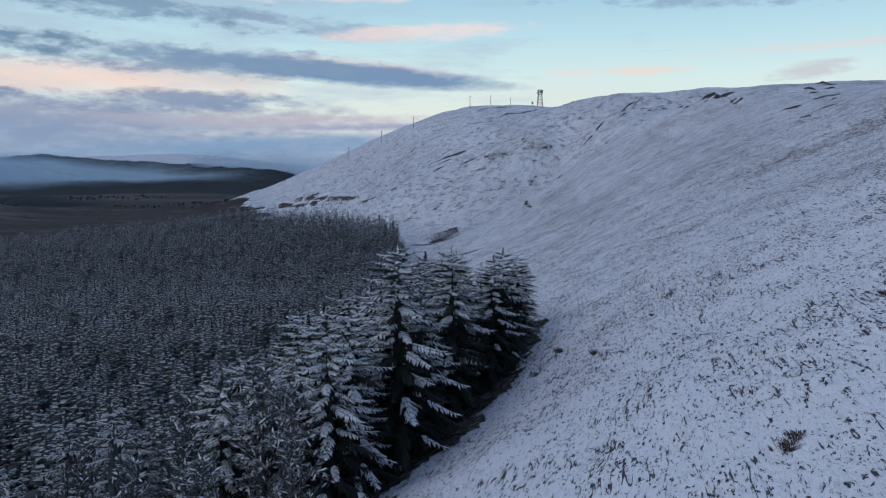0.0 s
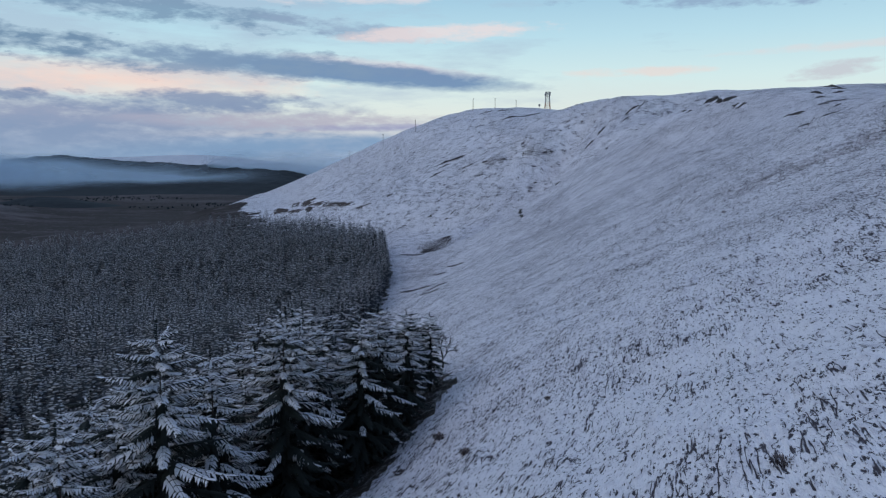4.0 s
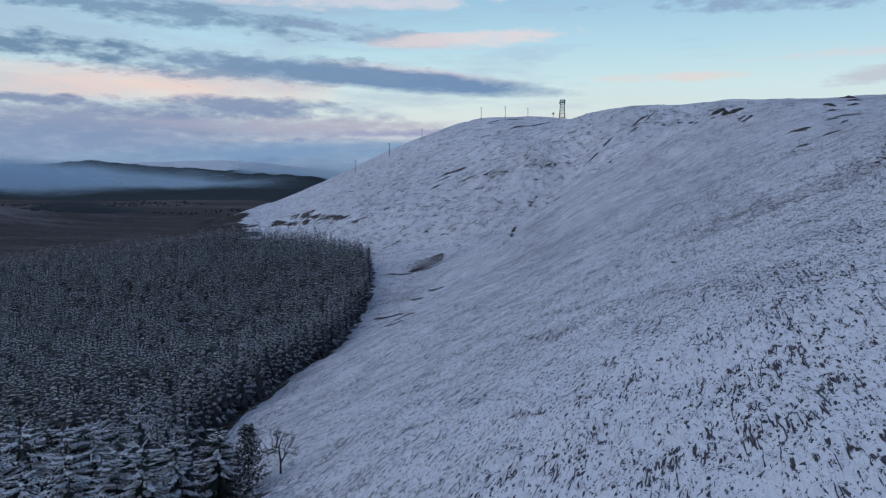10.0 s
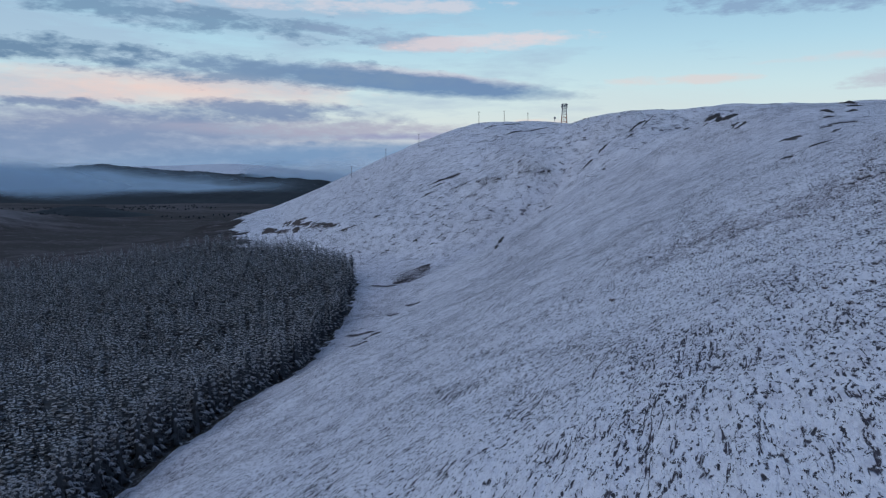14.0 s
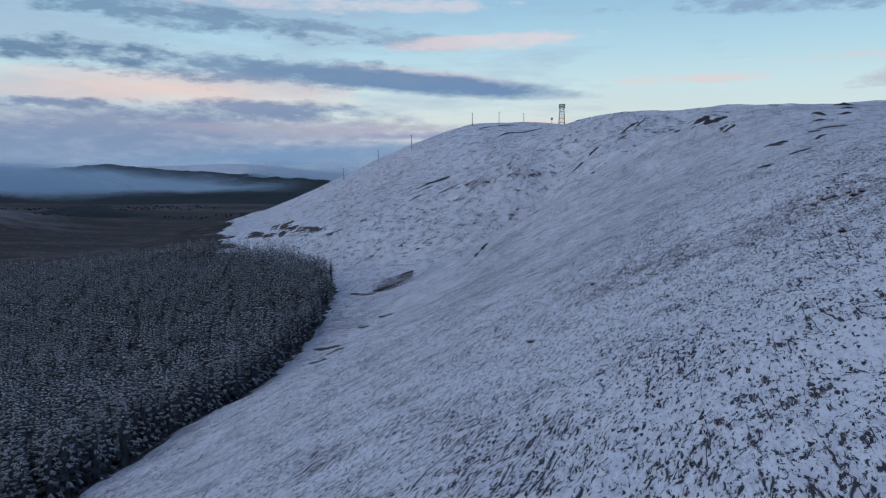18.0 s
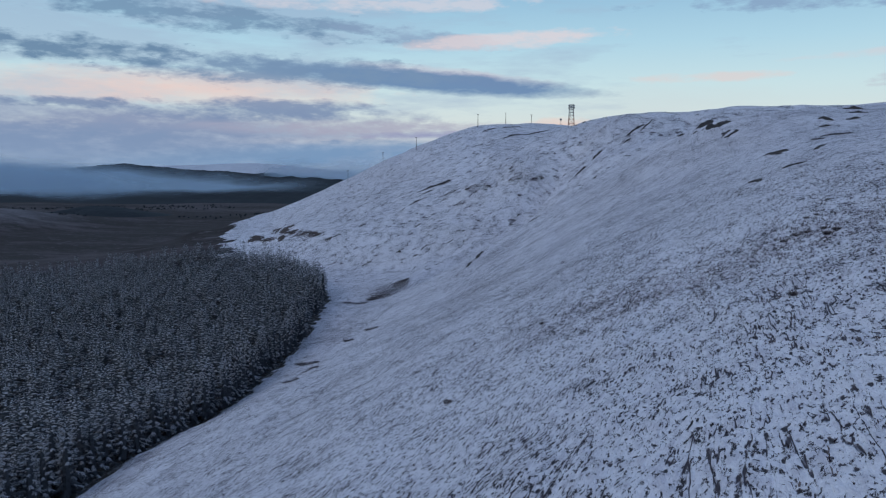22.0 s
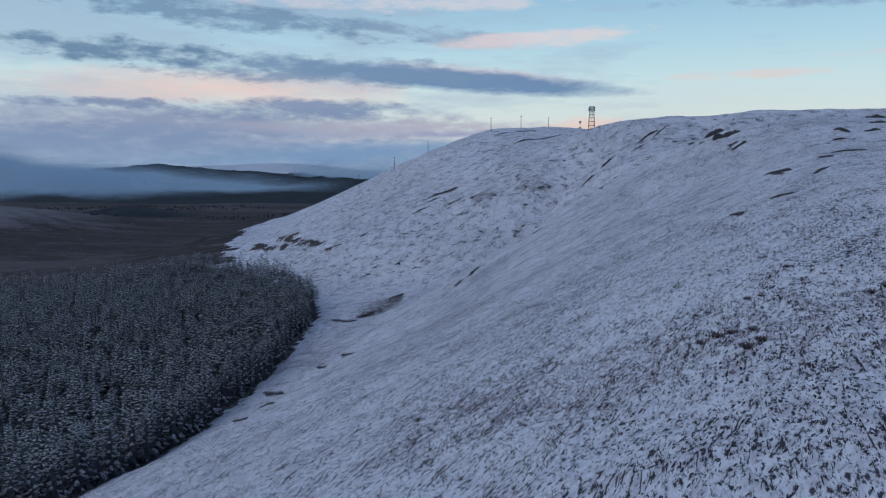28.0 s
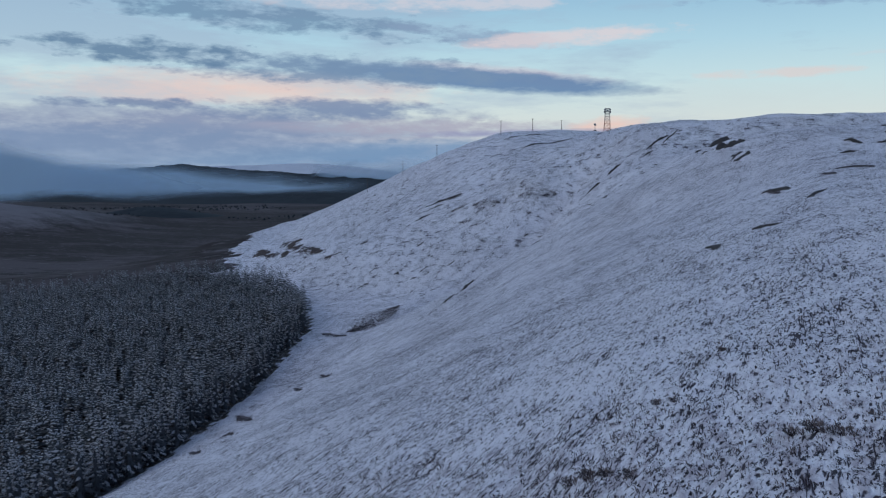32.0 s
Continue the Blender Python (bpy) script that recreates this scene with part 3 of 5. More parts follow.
def ground_kind(x, y):
    """0 snowy hill, 1 valley, 2 litter and dead grass under the trees."""
    kind = ((beyond(x, y) > -6) & (x < -112 - (y - 480) * 0.35 + 12 * value_noise(x, y, 26, 63) + 7 * value_noise(x, y, 9, 64))) | (y > 1500)
    kind = kind.astype(int)
    skirt = np.where(y < 100, 4.2, 1.0) + 1.6 * value_noise(x, y, 4.1, 61) + 0.7 * value_noise(x, y, 1.6, 62)
    kind[(edge_in(x, y) > -skirt) & (beyond(x, y) < 0) & (y > 25) & (y < 500)] = 2
    return kind


ground = tagged(sheet("ground", GX, GY, ground_z, [MOOR, VALLEY, LITTER], ground_kind), "snow-dusted moorland hillside with dark grass tufts, falling to a wide dim valley", "ground", kind="structure")

# ---- trees ----
RNG = np.random.default_rng(11)


def feathered(length, width, droop, nodes, rng):
    """Kites of one long spruce bough along +x, and how far out each sits: a bowed spine with combs of hanging twigs."""
    kites, out = [], []
    bow = rng.uniform(-0.1, 0.1)

    def spine(s):
        return np.array([length * s, length * bow * s * s, length * (0.12 * s - droop * s * s + 0.34 * droop * s**4)])

    for i in range(nodes):
        s0, s1 = 0.1 + 0.9 * i / nodes, 0.1 + 0.9 * (i + 1) / nodes
        p, q = spine(s0), spine(s1)
        full = width * length * min(1.0, 0.3 + s0 / 0.4) * (1.06 - s0) ** 0.65
        for side in (-1, 1):
            web = full * rng.uniform(0.22, 0.36)
            a = p + np.array([0.5 * web, side * web, -0.25 * web])
            b = q + np.array([0.4 * web, side * web * 0.9, -0.25 * web])
            kites.append([p, q, b, a] if side < 0 else [p, a, b, q])
            out.append(s0)
            for f in (0.15, 0.6):
                root = p + (q - p) * f
                reach = full * rng.uniform(0.7, 1.15) + 0.1
                d = np.array([rng.uniform(0.55, 0.95), side * rng.uniform(0.6, 0.95), -rng.uniform(0.25, 0.75)])
                d = d / np.linalg.norm(d) * reach
                n = np.array([d[1], -d[0], 0.0])
                n = n / (np.linalg.norm(n) + 1e-6) * (0.11 * reach + 0.03)
                tip = root + d + np.array([0, 0, -0.22 * reach])
                kites.append([root, root + d * 0.5 - n, tip, root + d * 0.5 + n])
                out.append(s0)
    p, q = spine(0.93), spine(1.12)
    w = np.array([0, 0.05 * length + 0.03, -0.03])
    kites.append([p, (p + q) / 2 - w, q, (p + q) / 2 + w])
    out.append(1.0)
    return np.array(kites), np.array(out)


def bough(length, width, droop, rng, plain=False):
    """Two leaf quads and two snow quads of a blunt, bowed plantation bough along +x."""
    s = length * rng.uniform(0.5, 0.66)
    w = width * length * rng.uniform(0.8, 1.2)
    lean = rng.uniform(-0.3, 0.3) * w
    zs, ze = length * (0.06 - 0.25 * droop), -length * droop
    la, lb = length * rng.uniform(0.88, 1.1), length * rng.uniform(0.88, 1.1)
    c = [(0, -0.1 * w, 0), (0, 0.1 * w, 0), (s, -w + lean, zs - 0.22 * w), (s, w + lean, zs - 0.22 * w), (la, -0.5 * w + lean, ze), (lb, 0.5 * w + lean, ze), (s * 1.05, lean, zs + 0.12 * w)]
    c = [np.array(v, float) for v in c]
    leaf = [[c[0], c[2], c[6], c[1]], [c[1], c[0], c[6], c[3]], [c[2], c[4], c[5], c[6]], [c[6], c[5], c[5] * 0.6 + c[3] * 0.4, c[3]]]
    up = np.array([0, 0, 0.05 + 0.02 * length])
    inner = c[6] * 0.55
    e = rng.uniform(0.55, 0.95, 2)
    if plain:
        return np.array([[c[0], c[2], c[3], c[1]], [c[2], c[4], c[5], c[3]]]), np.array([[inner, c[2] * 0.9, (c[4] + c[5]) * 0.5 * e[0] + c[6] * (1 - e[0]), c[3] * 0.9]]) + up
    snow = [[inner, c[2] * 0.85 + c[6] * 0.1, c[2] + (c[4] - c[2]) * e[0], c[6]], [inner, c[6], c[3] + (c[5] - c[3]) * e[1], c[3] * 0.85 + c[6] * 0.1], [c[6], c[2] + (c[4] - c[2]) * e[0], c[4] + (c[5] - c[4]) * 0.5 - (0.12 * length, 0, 0), c[3] + (c[5] - c[3]) * e[1]]]
    return np.array(leaf), np.array(snow) + up


def turned(k, angle, at, pitch=0.0, scale=1.0):
    c, s = math.cos(angle), math.sin(angle)
    cp, sp = math.cos(pitch), math.sin(pitch)
    x, y, z = k[..., 0] * cp - k[..., 2] * sp, k[..., 1], k[..., 0] * sp + k[..., 2] * cp
    return np.stack([x * c - y * s, x * s + y * c, z], -1) * scale + np.asarray(at)


def snow_on(k, cover, lift, rng, shrink=0.82):
    """The snow lying on a share of the kites."""
    keep = k[rng.random(len(k)) < cover]
    mid = keep.mean(1, keepdims=True)
    out = mid + (keep - mid) * shrink
    out[..., 2] += lift
    return out


def shade_core_kites(height, radius, low, high, taper, share):
    """A plain dark cone added inside a spruce as its dense inner needles, to make the crown's inner shade."""
    core = []
    us = np.linspace(low, high, 5)
    turn = np.linspace(0, 2 * math.pi, 7)
    for u0, u1 in zip(us[:-1], us[1:]):
        r0, r1 = (radius * (1 - u) ** taper * share for u in (u0, u1))
        for a0, a1 in zip(turn[:-1], turn[1:]):
            core.append([(r0 * math.cos(a0), r0 * math.sin(a0), height * u0), (r0 * math.cos(a1), r0 * math.sin(a1), height * u0),
                         (r1 * math.cos(a1), r1 * math.sin(a1), height * u1), (r1 * math.cos(a0), r1 * math.sin(a0), height * u1)])
    return np.array(core)


def big_spruce_kites(height, radius, whorls, each, rng, low_snow, high_snow, start=0.07, taper=0.42):
    """Foliage and snow of a tall edge spruce: long hanging boughs, some of them with snow on their outer ends."""
    leaf, snow = [], []
    for w in range(whorls * each):
        u = start + (0.97 - start) * ((w + rng.random() * 2) / (whorls * each + 1)) ** 0.85
        reach = radius * (1 - u) ** taper * (0.72 + 0.28 * min(1.0, u / 0.2)) + 0.25
        r = reach * rng.uniform(0.62, 1.2)
        k, out = feathered(r, 0.27, 0.66 * (1 - 0.75 * u) + rng.uniform(-0.14, 0.16), 7 if r > 1.4 else 4, rng)
        k = turned(k, w * 2.39996 + rng.uniform(-0.4, 0.4), (0, 0, height * u), 0.3 * (u - 0.4))
        leaf.append(k)
        if rng.random() < low_snow + (high_snow - low_snow) * smooth(0.15, 0.75, u):
            from_s = 0.60 - 0.72 * u + rng.uniform(-0.12, 0.12)
            snow.append(snow_on(k[out > from_s], 0.92, 0.05, rng, 0.88))
    leaf.append(shade_core_kites(height, radius, start, 0.75, taper, 0.11))
    k, _ = feathered(1.1, 0.14, 0.0, 4, rng)
    leaf.append(turned(k, 0, (0, 0, height * 0.95), 1.45))
    snow.append(leaf[-1][:2] + (0, 0, 0.03))
    return np.concatenate(leaf), np.concatenate(snow)


def edge_spruce_kites(height, radius, count, rng):
    """Foliage and snow of a spruce in the plantation's outer rows, clothed to the ground."""
    leaf, snow = [], []
    for i in range(count):
        u = 0.05 + 0.91 * ((i + rng.random()) / count) ** 0.9
        r = radius * (1 - u) ** 0.62 * rng.uniform(0.7, 1.15) + 0.3
        k, out = feathered(r, 0.42, 0.55 * (1 - 0.9 * u) + rng.uniform(-0.12, 0.12), 3, rng)
        k = turned(k, i * 2.39996 + rng.uniform(-0.4, 0.4), (0, 0, height * u), 0.3 * (u - 0.3))
        leaf.append(k)
        if rng.random() < 0.45 + 0.55 * u:
            snow.append(snow_on(k[out > 0.5 - 0.6 * u], 0.85, 0.05, rng, 0.95))
    leaf.append(shade_core_kites(height, radius, 0.04, 0.8, 0.62, 0.3))
    k, _ = feathered(0.9, 0.16, 0.0, 2, rng)
    leaf.append(turned(k, 0, (0, 0, height * 0.95), 1.45))
    return np.concatenate(leaf), np.concatenate(snow)


def plantation_kites(height, radius, count, rng, start, cover, width=0.36, taper=0.72, core=True, plain=False):
    """Foliage and snow of a plantation spruce: blunt boughs set round the stem in a spiral."""
    leaf, snow = [], []
    for i in range(count):
        u = start + (0.95 - start) * ((i + rng.random()) / count) ** 0.92
        reach = radius * (1 - u) ** taper * rng.uniform(0.75, 1.2) + 0.3
        a, b = bough(reach, width * (1.0 + 0.35 * u), 0.34 - 0.42 * u + rng.uniform(-0.1, 0.1), rng, plain)
        at = (0, 0, height * u)
        az = i * 2.39996 + rng.uniform(-0.35, 0.35)
        leaf.append(turned(a, az, at))
        # fewer snowy boughs low down, to darken the gaps between crowns
        if rng.random() < cover * (0.25 + 0.8 * u):
            snow.append(turned(b, az, at))
    if core:
        leaf.append(shade_core_kites(height, radius, start, 0.8, taper, 0.35))
    r = 0.16
    leaf.append(np.array([[(-r, 0, height * 0.9), (0, -r, height * 0.93), (0, 0, height * 1.02), (0, r, height * 0.93)], [(0, -r, height * 0.9), (r, 0, height * 0.93), (0, 0, height * 1.02), (-r, 0, height * 0.93)]]))
    return np.concatenate(leaf), np.concatenate(snow)


def pine_kites(height, radius, branches, tufts, rng, low=0.12, upsweep=0.45, size=0.34):
    """Foliage and snow of an open pine: tufts of needles along rising branches."""
    leaf = []
    for b in range(branches):
        u = low + (1 - low) * (b + rng.random()) / branches
        reach = radius * (1 - u) ** 0.6 * rng.uniform(0.5, 1.2) + 0.25
        az = b * 2.4 + rng.uniform(-0.4, 0.4)
        for t in range(tufts):
            s = (t + 0.7) / tufts
            p = np.array([math.cos(az) * reach * s, math.sin(az) * reach * s, height * u + reach * (upsweep * s * s - 0.12)])
            p = p + rng.normal(0, 0.10, 3)
            for j in range(5):
                d = rng.normal(0, 1, 3) + np.array([math.cos(az) * 0.7, math.sin(az) * 0.7, 0.9])
                d = d / np.linalg.norm(d) * size * rng.uniform(0.7, 1.25)
                n = np.cross(d, rng.normal(0, 1, 3))
                n = n / (np.linalg.norm(n) + 1e-6) * size * 0.10
                leaf.append([p, p + d * 0.55 - n, p + d, p + d * 0.55 + n])
    leaf = np.array(leaf)
    return leaf, snow_on(leaf, 0.36, 0.03, rng, 0.9)


def larch_kites(height, radius, branches, rng):
    """Thin bare twigs with a little frost."""
    leaf = []
    for b in range(branches):
        u = 0.18 + 0.8 * (b + rng.random()) / branches
        reach = radius * (1 - u) ** 0.7 * rng.uniform(0.5, 1.2) + 0.15
        az = b * 2.4
        root = np.array([0, 0, height * u])
        d = np.array([math.cos(az), math.sin(az), rng.uniform(-0.1, 0.3)])
        n = np.array([-d[1], d[0], 0]) * 0.025
        tip = root + d * reach
        leaf.append([root, (root + tip) / 2 - n, tip, (root + tip) / 2 + n])
        for s in np.linspace(0.25, 0.95, 7):
            p = root + d * reach * s
            e = np.array([math.cos(az + rng.choice([-1, 1]) * 0.9), math.sin(az + rng.choice([-1, 1]) * 0.9), rng.uniform(-0.5, 0.3)]) * reach * 0.32 * (1.2 - s)
            leaf.append([p, p + e * 0.5 - n * 0.9, p + e, p + e * 0.5 + n * 0.9])
    leaf = np.array(leaf)
    return leaf, snow_on(leaf, 0.55, 0.02, rng, 0.95)


def rowan_kites(height, rng):
    """Crooked bare limbs that fork into a rounded head of thin twigs, and the frost on them."""
    wood = []

    def grow(p, d, length, r, level):
        q = p + d * length
        for _ in range(2):
            n = np.cross(d, rng.normal(0, 1, 3))
            n = n / (np.linalg.norm(n) + 1e-6) * r
            wood.append([p - n, p + n, q + n * 0.7, q - n * 0.7])
        if level == 0:
            return
        for _ in range(3 if level > 1 else 4):
            e = d + rng.normal(0, 0.55, 3) + (0, 0, 0.12)
            grow(q - d * length * rng.uniform(0, 0.35), e / np.linalg.norm(e), length * rng.uniform(0.6, 0.85), r * 0.6, level - 1)

    for k in range(3):
        d = np.array([0.5 * math.cos(k * 2.1), 0.5 * math.sin(k * 2.1), 0.9])
        grow(np.array([0, 0, height * 0.2 + 0.25 * k]), d / np.linalg.norm(d), height * 0.24, 0.1, 4)
    wood = np.array(wood)
    return wood, snow_on(wood, 0.12, 0.02, rng, 0.9)


def kite_mesh(name, k, mat):
    return mesh_from(name, k.reshape(-1, 3), np.arange(len(k) * 4).reshape(-1, 4), mat)


def trunk_mesh(height, radius, rng, limbs=0, sides=7):
    """A tapered, slightly crooked trunk, with some limbs."""
    verts, faces = [], []

    def tube(points, r0, r1):
        base = len(verts)
        n = len(points)
        for i, p in enumerate(points):
            r = r0 + (r1 - r0) * i / (n - 1)
            for a in range(sides):
                verts.append((p[0] + r * math.cos(a * 2 * math.pi / sides), p[1] + r * math.sin(a * 2 * math.pi / sides), p[2]))
        for i in range(n - 1):
            for a in range(sides):
                b = (a + 1) % sides
                faces.append((base + i * sides + a, base + i * sides + b, base + (i + 1) * sides + b, base + (i + 1) * sides + a))

    lean = rng.normal(0, 0.012, 2) * height
    tube([(lean[0] * u * u, lean[1] * u * u, height * 0.94 * u - 0.4) for u in np.linspace(0, 1, 6)], radius, 0.015)
    for i in range(limbs):
        u, az = rng.uniform(0.25, 0.85), rng.uniform(0, 6.28)
        r = height * 0.32 * (1.1 - u)
        tube([(math.cos(az) * r * s, math.sin(az) * r * s, height * u + r * 0.9 * s) for s in np.linspace(0, 1, 4)], radius * 0.4, 0.015)
    return mesh_from("trunk", verts, faces, BARK, True)


def tree(name, kites, trunk, leaf_mat, snow_mat, label, category, group):
    leaf, snow = kites
    root = tagged(new(name), label, category, group)
    child("trunk", trunk, root)
    tagged(child("crown", kite_mesh("crown", leaf, leaf_mat), root), kind="stuff")
    tagged(child("snow_cover", kite_mesh("snow_cover", snow, snow_mat), root), kind="stuff")
    return root


def forest_spots(step, rng):
    """Planting rows, jittered, within the plantation."""
    xs, ys = np.meshgrid(np.arange(-345, 14, step), np.arange(14, 496, step))
    x = xs.ravel() + ys.ravel() * 0.05 % step + rng.uniform(-0.42, 0.42, xs.size) * step * 0.8
    y = ys.ravel() + rng.uniform(-0.42, 0.42, xs.size) * step * 0.8
    ok = (edge_in(x, y) > 0) & (x > -0.66 * y - 22) & (beyond(x, y) < -4) & ~((y < 30) & (x > -17))
    return x[ok], y[ok]


def planted(kind, x, y, turn, scale):
    copy = copy_thing(kind, Matrix.Translation((x, y, zat(x, y) - 0.1)) @ Matrix.Rotation(turn, 4, "Z"))
    copy.scale = (scale, scale, scale)
    return copy


fx, fy = forest_spots(3.8, RNG)
depth = edge_in(fx, fy)
front = (fy < 95) & (depth < np.clip(7.5 + (fy - 55) * 0.6, 7.5, 26)) & (fy > 44)
pine_zone = (fy <= 46) & (fx > -34)
middle = ~front & ~pine_zone & (((fy < 124) & (depth < 26) & (fx > -0.62 * fy - 2)) | ((depth < 6) & (fy < 400)))
nearby = ~front & ~middle & ~pine_zone & (fy < 66) & (fx > -52)
rest = ~front & ~middle & ~pine_zone & ~nearby
# the big trees stand wider apart along the front
nx, ny = forest_spots(3.6, RNG)
near = (ny < 94) & (edge_in(nx, ny) < 26) & (ny > 44)
nx, ny = nx[near] + 0.9, ny[near]
order = np.argsort(-ny)
nx, ny = nx[order], ny[order]

big_kinds, shade_kinds = [], []
for h, r in [(16.6, 4.3), (15.2, 3.9), (17.2, 4.5), (14.6, 3.8)]:
    big_kinds.append(tree("spruce_tree", big_spruce_kites(h, r, 17, 6, RNG, 0.2, 0.92), trunk_mesh(h, 0.24, RNG), NEEDLES, BRANCH_SNOW,
                          "tall dark spruce with snow on drooping branches at forest edge", "tree", "big spruces at the forest edge"))
for h, r in [(16.4, 4.2), (15.4, 4.0), (16.9, 4.4)]:
    shade_kinds.append(tree("spruce_tree", big_spruce_kites(h, r, 17, 6, RNG, 0.05, 0.8), trunk_mesh(h, 0.24, RNG), NEEDLES, BRANCH_SNOW,
                            "tall dark green spruce with snow only on its upper branches", "tree", "big spruces at the forest edge"))
edge_kinds = []
for h, r in [(13.6, 2.9), (12.6, 2.7), (14.4, 3.0), (13.0, 2.8), (11.8, 2.6), (13.9, 2.7)]:
    edge_kinds.append(tree("spruce_tree", edge_spruce_kites(h, r, 54, RNG), trunk_mesh(h, 0.17, RNG), FAR_NEEDLES, FAR_SNOW,
                           "snow-dusted plantation spruce standing in close rows", "tree", "spruces of the plantation rows"))
pine_kinds = []
for h, r in [(8.6, 2.3), (7.4, 2.0), (9.4, 2.4)]:
    pine_kinds.append(tree("pine_tree", pine_kites(h, r, 50, 6, RNG, 0.10, 0.55, 0.46), trunk_mesh(h, 0.15, RNG, 4), FROST, BRANCH_SNOW,
                           "open young pine with frosted grey needle tufts", "tree", "frosted pines"))
larch_kinds = []
for h, r in [(13.5, 1.9), (12.0, 1.7)]:
    larch_kinds.append(tree("larch_tree", larch_kites(h, r, 60, RNG), trunk_mesh(h, 0.12, RNG), BARK, FAR_SNOW,
                            "thin bare larch with frosted twigs among the spruces", "tree", "bare larches"))


def place_all(kinds, xs, ys, low, high, shrink=None):
    """The kinds themselves stand at the first spots, copies at the others."""
    for i, (x, y) in enumerate(zip(xs, ys)):
        k = i % len(kinds)
        if i >= len(kinds):
            k = int(RNG.integers(len(kinds)))
        turn, scale = RNG.uniform(0, 6.28), RNG.uniform(low, high)
        if shrink:
            scale *= float(np.interp(y, *shrink))
        if i < len(kinds):
            kinds[k].matrix_basis = Matrix.Translation((x, y, zat(x, y) - 0.1)) @ Matrix.Rotation(turn, 4, "Z") @ Matrix.Scale(scale, 4)
        else:
            planted(kinds[k], float(x), float(y), turn, scale)


SHRINK = ([46, 58, 70, 78, 86, 94], [0.95, 1.0, 0.96, 0.80, 0.66, 0.50])
DEEP = ([55, 70, 94], [0.95, 1.0, 0.95])
inner = edge_in(nx, ny) > np.clip(7.5 + (ny - 55) * 0.6, 7.5, 26)
mx, my = np.concatenate([fx[middle & (fy < 124)], fx[nearby]]), np.concatenate([fy[middle & (fy < 124)], fy[nearby]])
middle = middle & (fy >= 124)
nx, ny = nx[~inner], ny[~inner]
shady = (ny > 63) & (edge_in(nx, ny) < 6)
hind = ~shady & (edge_in(nx, ny) > 8)
place_all(big_kinds, nx[~shady & ~hind], ny[~shady & ~hind], 0.90, 1.06, SHRINK)
for x, y in zip(nx[hind], ny[hind]):
    planted((shade_kinds if y < 73 else big_kinds)[int(RNG.integers(3))], float(x), float(y), RNG.uniform(0, 6.28), float(np.interp(y, *DEEP)) * RNG.uniform(0.9, 1.06))
place_all(shade_kinds, nx[shady], ny[shady], 0.90, 1.06, SHRINK)
# behind the front row: frosted pines and thin larches, with a few snowy spruces
lot = RNG.random(len(mx))
few, thin = (lot < 0.35) | ((my > 80) & (lot < 0.8)), lot > 0.86
place_all(edge_kinds, np.concatenate([fx[middle], mx[few]]), np.concatenate([fy[middle], my[few]]), 0.82, 1.12, ([40, 90, 125, 190], [1.0, 1.0, 0.95, 1.0]))
pines = [(-8.5, 40), (-12.5, 36.5), (-16.5, 37.5), (-11, 43.5), (-20, 40.5), (-15.5, 43), (-24, 37), (-19, 34.5), (-27, 42), (-23, 45), (-30, 38)]
px = np.concatenate([[q[0] for q in pines], mx[~few & ~thin]])
py = np.concatenate([[q[1] for q in pines], my[~few & ~thin]])
place_all(pine_kinds, px, py, 0.85, 1.2, ([34, 46, 56, 124], [1.0, 1.15, 1.3, 1.35]))
larches = [(-10.5, 52), (-13, 58), (-18, 49), (-23, 54), (-7, 66), (-27, 50), (-6, 84), (-14, 70), (-3, 78)]
place_all(larch_kinds, np.concatenate([[q[0] for q in larches], mx[thin]]), np.concatenate([[q[1] for q in larches], my[thin]]), 0.85, 1.15)

# the rest of the plantation: crowns too many to count
protos = [plantation_kites(h, r, 28, RNG, 0.42, 1.0, 0.42, 0.6, False, True) for h, r in [(13.4, 2.6), (12.4, 2.4), (14.2, 2.7), (12.9, 2.5), (11.6, 2.4), (13.8, 2.6)]]
closer = [plantation_kites(h, r, 56, RNG, 0.33, 0.95, 0.32, 0.62, False, True) for h, r in [(13.2, 2.6), (12.2, 2.4), (14.0, 2.7), (11.4, 2.4), (13.6, 2.5)]]
plantation = tagged(new("spruce_plantation"), "dense plantation of frosted grey-green spruces, closed canopy with pointed tops", "forest", kind="stuff")
by_path = np.min([np.hypot(fx[rest] - x, fy[rest] - y) for x, y in ((0, 0), (28, 34), (53, 64), (84, 109))], axis=0) < 145
for layer, (name, mat) in enumerate((("crowns", FAR_NEEDLES), ("snow_cover", FAR_SNOW))):
    rng = np.random.default_rng(5)
    blocks = []
    for x, y, z, c in zip(fx[rest], fy[rest], ground_z(fx[rest], fy[rest]), by_path):
        kinds = closer if c else protos
        k = kinds[int(rng.integers(len(kinds)))][layer]
        blocks.append(turned(k, rng.uniform(0, 6.28), (x, y, z), 0.0, rng.uniform(0.70, 1.2)))
    tagged(child(name, kite_mesh(name, np.concatenate(blocks), mat), plantation), kind="stuff")

# small trees on the open bank
rowan = tree("rowan_tree", rowan_kites(5.4, RNG), trunk_mesh(2.6, 0.15, RNG), BARK, FAR_SNOW, "small bare rowan with a crooked dark trunk on the bank", "tree", "")
rowan.matrix_basis = Matrix.Translation((11.4, 105.4, zat(11.4, 105.4)))
small_pine = tree("pine_tree", pine_kites(6.4, 1.9, 70, 9, RNG, 0.08, 0.3, 0.36), trunk_mesh(5.4, 0.13, RNG, 3), simple("green_pine_needles", (0.025, 0.036, 0.034), (0.075, 0.09, 0.085), 2.5, 0.8, 0.02, 0.4), FAR_SNOW,
                  "small dark green pine beside the forest edge", "tree", "dark green bank pines")
